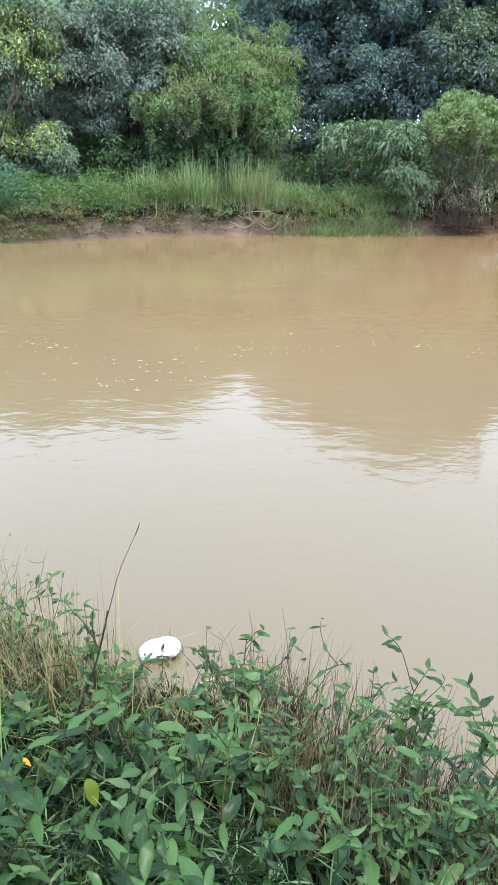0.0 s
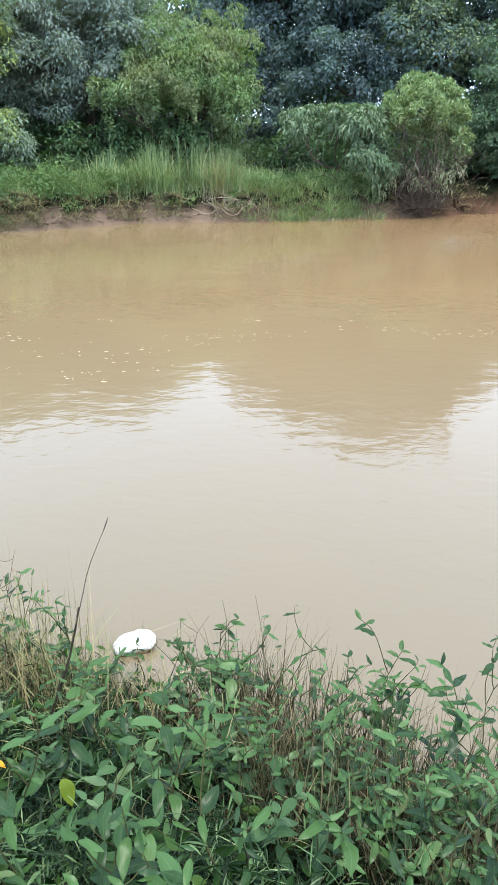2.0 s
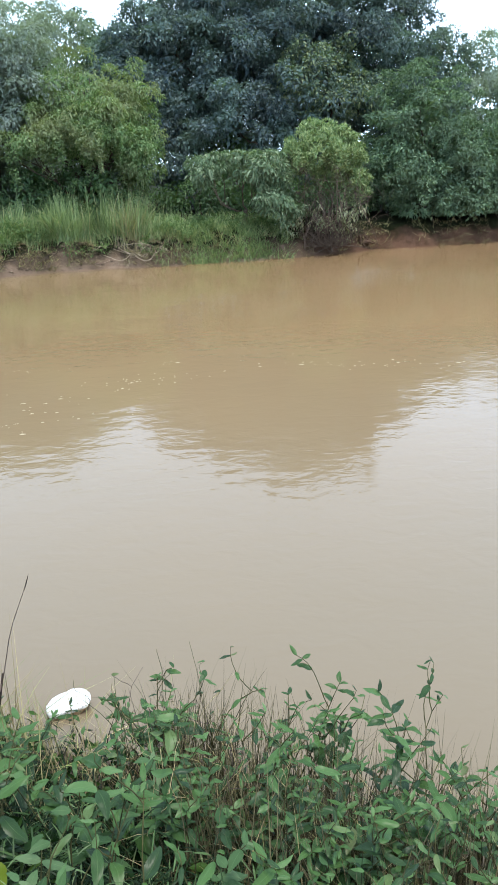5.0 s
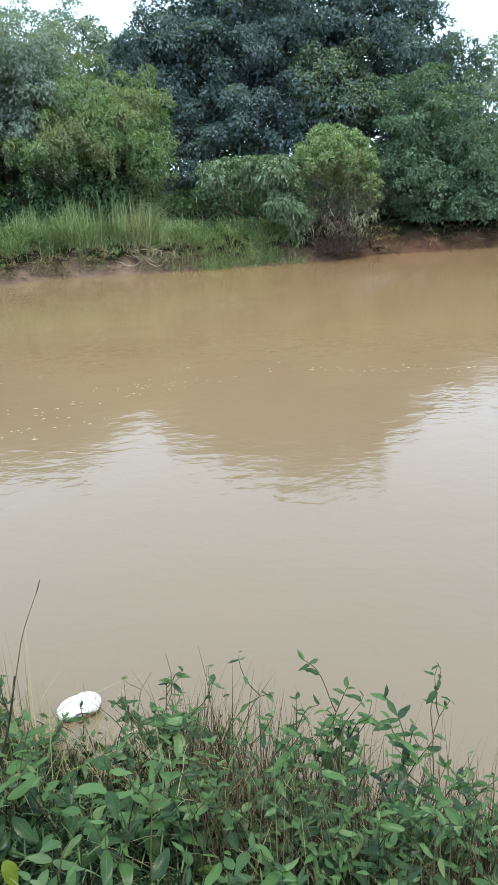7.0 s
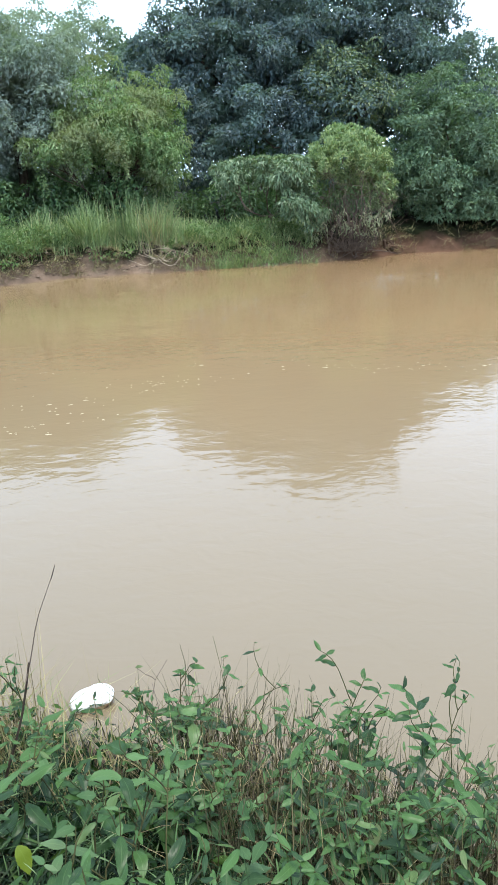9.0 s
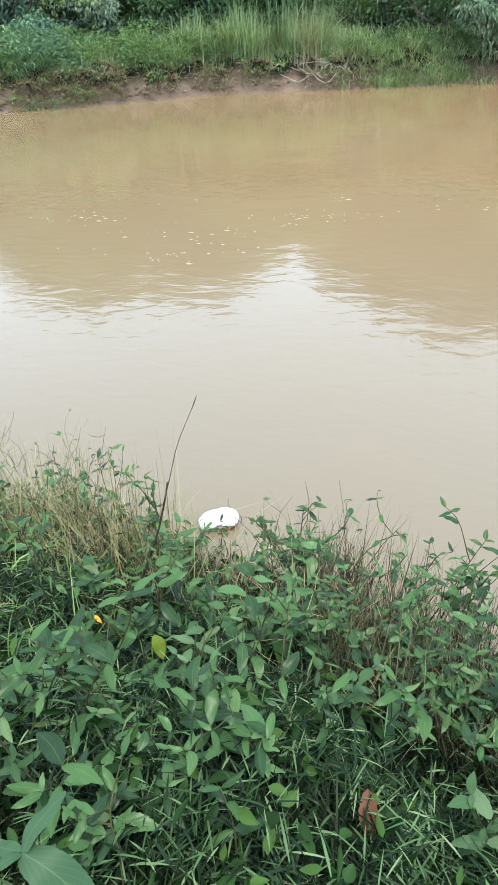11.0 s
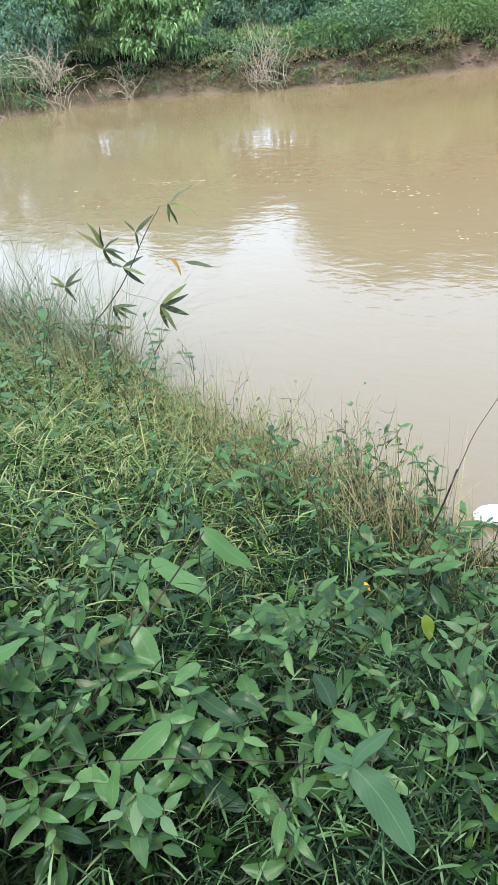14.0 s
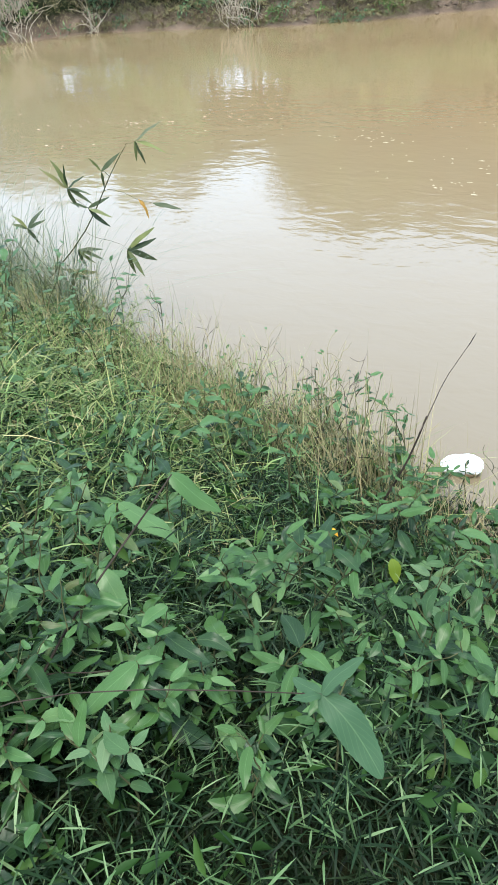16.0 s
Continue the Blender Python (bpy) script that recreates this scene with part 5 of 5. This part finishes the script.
def upstream_weeds():
    rng = np.random.default_rng(93)
    for _ in range(68):
        x = rng.uniform(-6.6, -2.4)
        y = near_shore(x) - rng.uniform(0.05, 1.7)
        weed(x, y, rng.uniform(0.4, 0.9), rng, (rng.normal() * 0.15, rng.normal() * 0.1), int(rng.integers(5, 8)), rng.uniform(0.065, 0.11), "pale leafy weed standing in long grass", 0.4, "pale_weed", 0.75)


def close_weeds():
    """Low broad-leaved weeds close to the camera, placed to fill its view."""
    rng = np.random.default_rng(103)
    for i in range(96):
        x, y = (rng.uniform(-1.9, -0.85), rng.uniform(0.12, 0.8)) if i % 3 == 0 else (rng.uniform(-2.6, 0.3), rng.uniform(0.1, 1.6))
        if math.hypot(x, y) < 0.7 or math.hypot(x - 0.19, y - 0.92) < 0.34:
            continue
        weed(x, y, rng.uniform(0.22, 0.42), rng, (rng.normal() * 0.1, rng.normal() * 0.08), int(rng.integers(3, 5)), rng.uniform(0.08, 0.135), "low weed with large broad green leaves", 0.45, "broadleaf_weed", 0.03)
    for _ in range(26):
        weed(rng.uniform(-2.0, -0.8), rng.uniform(0.0, 0.9), rng.uniform(0.28, 0.46), rng, (rng.normal() * 0.1, rng.normal() * 0.08), 4, rng.uniform(0.085, 0.125), "low weed with large broad green leaves", 0.5, "broadleaf_weed", 0.1)


def weeds_by_foam():
    rng = np.random.default_rng(107)
    for x, y, h in ((-0.56, 2.86, 0.25), (-0.42, 2.90, 0.30)):
        weed(x, y, h, rng, (rng.normal() * 0.05, 0.03), 5, 0.07, "small weed in front of the foam box", 0.5)


undergrowth()
weeds_by_foam()
weeds()
upstream_weeds()
close_weeds()
shrubby_weeds()


# ---- near bank: wiry stems, the bamboo shoot and single leaves ----
BAM_LEAVES = [leaf_mesh("bamboo_leaf", 300 + k, BAMBOO, 0.15, 0.0, 0.1 * k, 0.3, 9) for k in range(3)]
ORANGE_LEAF, LIME_LEAF, BROWN_LEAF = leaf_mesh("orange_leaf", 310, ORANGE), leaf_mesh("lime_leaf", 311, LIME, 0.5), leaf_mesh("brown_leaf", 312, DEADLEAF, 0.34, 0.05, 0.35, 0.9)
BIG_LEAF = leaf_mesh("big_leaf", 314, PALEWEED, 0.36, 0.014, 0.14, 0.12, 31, 0.2, 0.62)
SEED_LEAF = leaf_mesh("small_leaf", 313, WEED, 0.4, 0.0, 0.3, 0.3, 7)


def wiry_stem(x, y, height, rng, mat, group="wiry stems by the water", label="thin bare brown stem with a few small leaves"):
    z = ground_z(x, y)
    ob = base("wiry_stem", x, y, z - 0.02, label, "dry stem", group)
    end = np.array([rng.normal() * 0.14, rng.normal() * 0.1, height])
    main = limb(rng, (0, 0, 0), end, 0.0028, 0.0010, 0.14, 9)
    paths = [main]
    for _ in range(int(rng.integers(2, 7))):
        k = main[rng.integers(2, 8)]
        paths.append(limb(rng, k[:3], np.array(k[:3]) + rng.normal(size=3) * [0.06, 0.05, 0.03] + [0, 0, 0.10], 0.0016, 0.0008, 0.16, 7))
    child("stem", tube_mesh("stem", paths, mat, 4), ob)
    for p in paths:
        for _ in range(int(rng.integers(0, 2))):
            q = p[rng.integers(2, len(p))]
            child("leaf", SEED_LEAF, ob, leaf_pose(q[:3], rng.uniform(0, 360), rng.uniform(-40, 40), rng.normal() * 20, rng.uniform(0.018, 0.042)))


def wiry_stems():
    rng = np.random.default_rng(95)
    for i in range(215):
        x = rng.uniform(-5.0, 0.5) if i % 3 == 0 else rng.uniform(-2.4, 0.3)
        y = near_shore(x) - rng.uniform(0.0, 0.7)
        if -0.85 < x < -0.2:
            continue
        wiry_stem(x, y, rng.uniform(0.3, 0.78) + (0.15 if i % 11 == 0 else 0), rng, (DRY, BROWN_TWIG, DRY, STEM)[i % 4])


def reed_mast():
    x, y = -0.74, 2.06
    ob = base("dead_reed_stalk", x, y, ground_z(x, y) - 0.02, "tall leaning dead reed stalk with a dark lower sheath", "reed stalk")
    rng = np.random.default_rng(96)
    o = np.array(ob.location)
    knee, tip = np.array([-0.547, 2.195, 1.08]) - o, np.array([-0.412, 2.265, 1.448]) - o
    child("sheath", tube_mesh("sheath", [limb(rng, (0, 0, 0), knee, 0.0062, 0.0042, 0.03, 8)], DARK_STEM, 6), ob, None, "dark brown sheath")
    child("stalk", tube_mesh("stalk", [limb(rng, knee * 0.9, tip, 0.0026, 0.0010, 0.05, 8)], BROWN_TWIG, 5), ob, None, "thin pale tip")
    ear = knee + (tip - knee) * 0.84
    child("seed_head", tube_mesh("seed_head", [[(*(ear + (tip - ear) * k), 0.0021 * math.sin(0.3 + 2.6 * k)) for k in np.linspace(0, 1, 6)]], DARK_STEM, 5), ob, None, "narrow dark seed head")


def bamboo_shoot():
    """A slender shoot; each fan of leaves hangs from a twig, its leaves given by their rise and size."""
    rng = np.random.default_rng(97)
    ob = base("bamboo_shoot", -4.5, 4.0, ground_z(-4.5, 4.0) - 0.02, "slender bamboo shoot with fans of narrow leaves", "bamboo")
    o = np.array(ob.location)
    top = np.array([-3.2, 4.1, 1.46]) - o
    culm = limb(rng, (0, 0, 0), top, 0.008, 0.0025, 0.07, 12)
    child("culm", tube_mesh("culm", [culm], STEM, 6), ob)
    fans_of = (((-3.36, 4.1, 0.68), ((33, 0.31), (18, 0.27), (-32, 0.32), (-62, 0.27), (-80, 0.24))),
               ((-3.11, 4.1, 1.50), ((30, 0.26), (-68, 0.20), (-12, 0.24), (-95, 0.15))),
               ((-3.05, 4.1, 1.07), ((-14, 0.24),)),
               ((-3.86, 4.1, 0.62), ((-106, 0.18), (-75, 0.19), (-25, 0.24), (-8, 0.22), (-50, 0.2))),
               ((-4.35, 4.1, 0.75), ((172, 0.19), (130, 0.17), (40, 0.24), (-80, 0.2), (-100, 0.2), (-60, 0.18), (20, 0.2))),
               ((-3.82, 4.1, 1.12), ((135, 0.27), (108, 0.25), (-16, 0.2), (30, 0.2), (-70, 0.2), (-35, 0.24), (86, 0.2))),
               ((-3.66, 4.1, 0.98), ((-20, 0.22), (-48, 0.24), (20, 0.2), (150, 0.16))),
               ((-3.46, 4.1, 1.27), ((28, 0.22), (140, 0.15), (-85, 0.14))),
               ((-4.05, 4.1, 0.42), ((-38, 0.26), (-12, 0.3), (160, 0.2))))
    for at, leaves in fans_of:
        t = np.array(at) - o
        root = min(culm[1:], key=lambda c: np.linalg.norm(np.array(c[:3]) - t) + max(0, c[2] - t[2]))
        twig = child("twig", tube_mesh("twig", [limb(rng, root[:3], t, 0.0022, 0.001, 0.16, 6)], STEM, 4), ob)
        for k, (rise, size) in enumerate(leaves):
            ahead = abs(rise) <= 90
            dip = -rise if ahead else -(180 - abs(rise)) * (1 if rise > 0 else -1)
            child("leaf", BAM_LEAVES[k % 3], twig, leaf_pose(t, (32 if ahead else 212) + rng.normal() * 14, dip, (48 if ahead else -48) + rng.normal() * 22, size * 0.92))
    orange_bamboo_leaf(ob)


def orange_bamboo_leaf(ob):
    child("leaf", leaf_mesh("orange_bamboo_leaf", 315, AMBER, 0.2, 0.0, 0.2, 0.3, 9), ob, leaf_pose(np.array([-3.17, 4.1, 1.09]) - np.array(ob.location), 32, 62, 30, 0.17), "orange withered leaf")


def bare_branch():
    rng = np.random.default_rng(98)
    x, y = -5.75, 3.5
    ob = base("bare_branch", x, y, ground_z(x, y), "bare dark leafless branch rising beside the water", "branch")
    o = np.array(ob.location)
    def way(*spots):
        n = len(spots)
        return [(*(np.array(q) - o), 0.0058 - 0.004 * i / (n - 1)) for i, q in enumerate(spots)]
    paths = [way((x, y, o[2]), (-5.566, 3.6, 0.643), (-5.3, 3.58, 0.83), (-5.117, 3.6, 0.97), (-4.96, 3.6, 1.15), (-4.859, 3.6, 1.287), (-4.75, 3.6, 1.42), (-4.692, 3.6, 1.544), (-4.66, 3.6, 1.66), (-4.639, 3.6, 1.767)),
             way((-5.62, 3.6, 0.6), (-5.5, 3.6, 0.9), (-5.301, 3.6, 1.174), (-5.1, 3.6, 1.4), (-4.919, 3.6, 1.562), (-4.76, 3.6, 1.65), (-4.631, 3.6, 1.712)),
             way((-5.117, 3.6, 0.97), (-4.98, 3.6, 1.06), (-4.8, 3.6, 1.12), (-4.70, 3.6, 1.18)),
             way((-5.05, 3.5, 0.4), (-4.95, 3.58, 0.8), (-4.8, 3.6, 1.15), (-4.6, 3.6, 1.45), (-4.442, 3.6, 1.602))]
    for p in paths:
        fine = [limb(rng, q[:3], np.array(q[:3]) + rng.normal(size=3) * [0.10, 0.06, 0.05] + [0.04, 0, 0.13], 0.002, 0.0008, 0.3, 5) for q in p[2:-1]]
        child("twig", tube_mesh("twig", [p, *fine], DARK_STEM, 5), ob)


def single_leaf(name, me, p, az, dip, roll, size, label):
    ob = tagged(new(name, me), label, "leaf")
    ob.matrix_basis = leaf_pose(p, az, dip, roll, size)


def big_leaf_weed():
    """The tall weed that carries the largest pale leaf, placed to fit the camera's view."""
    x, y = -0.95, 0.08
    z = ground_z(x, y)
    ob = base("weed", x, y, z - 0.02, "tall weed with one very large pale toothed leaf", "weed", "weeds on the near bank")
    k = np.linspace(0, 1, 12)
    path = [(0.681 * t ** 1.6, 0.251 * t ** 1.6, (2.10 - z) * (1 - (1 - t) ** 3.0), 0.0011 - 0.0004 * t) for t in k]
    child("stem", tube_mesh("stem", [path], DARK_STEM, 6), ob)
    tip = np.array(path[-1][:3])
    for az, dip, roll, size in ((-26, 22, 8, 0.104), (62, -22, -20, 0.062), (160, 10, 0, 0.045), (222, -25, 10, 0.035)):
        child("leaf", BIG_LEAF, ob, leaf_pose(tip, az, dip, roll, size))


def broad_leaves(rng, base_at, tip_at, label, wide, light=False):
    """A weed whose stem carries one broad leaf from base_at to tip_at, with smaller leaves below it."""
    b, t = np.array(base_at), np.array(tip_at)
    d = t - b
    flat = unit(np.array([d[0], d[1], 0.0]))
    x, y = b[0] - flat[0] * 0.05, b[1] - flat[1] * 0.05
    ob = base("broadleaf_weed", x, y, ground_z(x, y) - 0.02, label, "weed", "broad-leaved weeds beside the path")
    o = np.array(ob.location)
    path = limb(rng, (0, 0, 0), b - o, 0.0042, 0.0018, 0.06, 9)
    child("stem", tube_mesh("stem", [path], STEM, 5), ob)
    mesh = leaf_mesh("broad_leaf", int(rng.integers(400, 900)), LIGHTWEED if light else WEED, wide, 0.022, 0.12, 0.12, 27, 0.25, 0.75)
    az = degrees(math.atan2(d[1], d[0]))
    dip = -degrees(math.atan2(d[2], math.hypot(d[0], d[1])))
    size = float(np.linalg.norm(d))
    child("leaf", mesh, ob, leaf_pose(b - o, az, dip - 5, rng.normal() * 6, size))
    for k, turn in ((8, 150), (7, 60), (6, 215), (5, 300), (4, 20)):
        child("leaf", mesh, ob, leaf_pose(path[k][:3], az + turn + rng.normal() * 15, 5 + rng.normal() * 10, rng.normal() * 10, size * rng.uniform(0.35, 0.6)))


def broad_leaf_weeds():
    rng = np.random.default_rng(111)
    for b, t, wide, light in (((-1.04, 1.30, 0.93), (-0.86, 1.42, 0.935), 0.30, False), ((-0.775, 1.603, 0.875), (-0.731, 1.541, 0.80), 0.5, True),
                              ((-1.28, 1.42, 1.19), (-1.08, 1.42, 1.07), 0.34, False), ((-1.30, 1.16, 1.27), (-1.10, 1.18, 1.15), 0.32, False),
                              ((-1.15, 0.87, 1.33), (-1.05, 0.82, 1.23), 0.42, False), ((-1.40, 0.66, 1.17), (-1.425, 0.755, 1.24), 0.48, True),
                              ((-0.87, 0.64, 1.36), (-0.93, 0.485, 1.33), 0.36, False), ((-0.79, 0.71, 1.24), (-0.81, 0.60, 1.19), 0.38, False),
                              ((-0.348, 1.165, 0.72), (-0.238, 1.237, 0.745), 0.45, True), ((0.012, 1.089, 0.80), (0.085, 0.985, 0.75), 0.3, False),
                              ((-0.832, 0.645, 1.123), (-0.693, 0.641, 1.085), 0.42, False),
                              ((-0.644, 0.692, 0.90), (-0.631, 0.594, 0.86), 0.4, False)):
        broad_leaves(rng, b, t, "weed with long broad toothed leaves above the grass", wide, light)


def dark_stem():
    """A leafless dark stem leaning out of the grass, placed to fit the camera's view."""
    rng = np.random.default_rng(101)
    x, y = -1.16, 0.27
    z = ground_z(x, y)
    ob = base("leaning_stalk", x, y, z - 0.02, "leaning dark leafless stalk with a short side twig", "dry stalk")
    main = limb(rng, (0, 0, 0), (0.12, 0.86, 1.52 - z), 0.005, 0.0024, 0.04, 9)
    child("stem", tube_mesh("stem", [main], DARK_STEM, 6), ob)
    q = np.array(main[3][:3])
    child("twig", tube_mesh("twig", [limb(rng, q, q + np.array([0.30, 0.12, 0.06]), 0.0022, 0.001, 0.06, 6)], DARK_STEM, 5), ob)


def tall_stems():
    """Long thin dark stems standing beside the bare branch."""
    rng = np.random.default_rng(102)
    for k in range(14):
        x = rng.uniform(-5.9, -4.3)
        wiry_stem(x, near_shore(x) - rng.uniform(0.0, 0.5), rng.uniform(0.9, 1.6), rng, (DARK_STEM, BROWN_TWIG)[k % 2], label="long thin dark stem with bare side twigs")


def grass_tuft():
    """A few long pale blades arching out of the weeds."""
    rng = np.random.default_rng(109)
    for x, y, n in ((-0.84, 1.72, 9), (-2.15, 1.28, 6)):
        p = np.stack([x + rng.normal(size=n) * 0.02, y + rng.normal(size=n) * 0.02, np.zeros(n)], 1)
        p[:, 2] = ground_z(p[:, 0], p[:, 1]) - 0.01
        me = blades("grass_tuft", p, rng.uniform(0.38, 0.66, n), rng.uniform(0.1, 0.7, n), rng.uniform(0.005, 0.009, n), PALEGRASS, rng, 7, 0.6)
        tagged(new("grass_tuft", me), "tuft of long pale green grass blades among weeds", "grass")


wiry_stems()
grass_tuft()
tall_stems()
dark_stem()
reed_mast()
bamboo_shoot()
bare_branch()
big_leaf_weed()
broad_leaf_weeds()
single_leaf("orange_leaf", ORANGE_LEAF, (-0.815, 1.83, 0.69), -30, 30, 25, 0.042, "small bright orange dying leaf among the weeds")
single_leaf("lime_leaf", LIME_LEAF, (-0.475, 1.475, 1.015), -50, 48, 0, 0.088, "yellow-green leaf catching the light")
single_leaf("fallen_leaf", BROWN_LEAF, (0.187, 1.07, 0.90), -88, 40, 10, 0.15, "curled brown dead leaf caught in the grass")
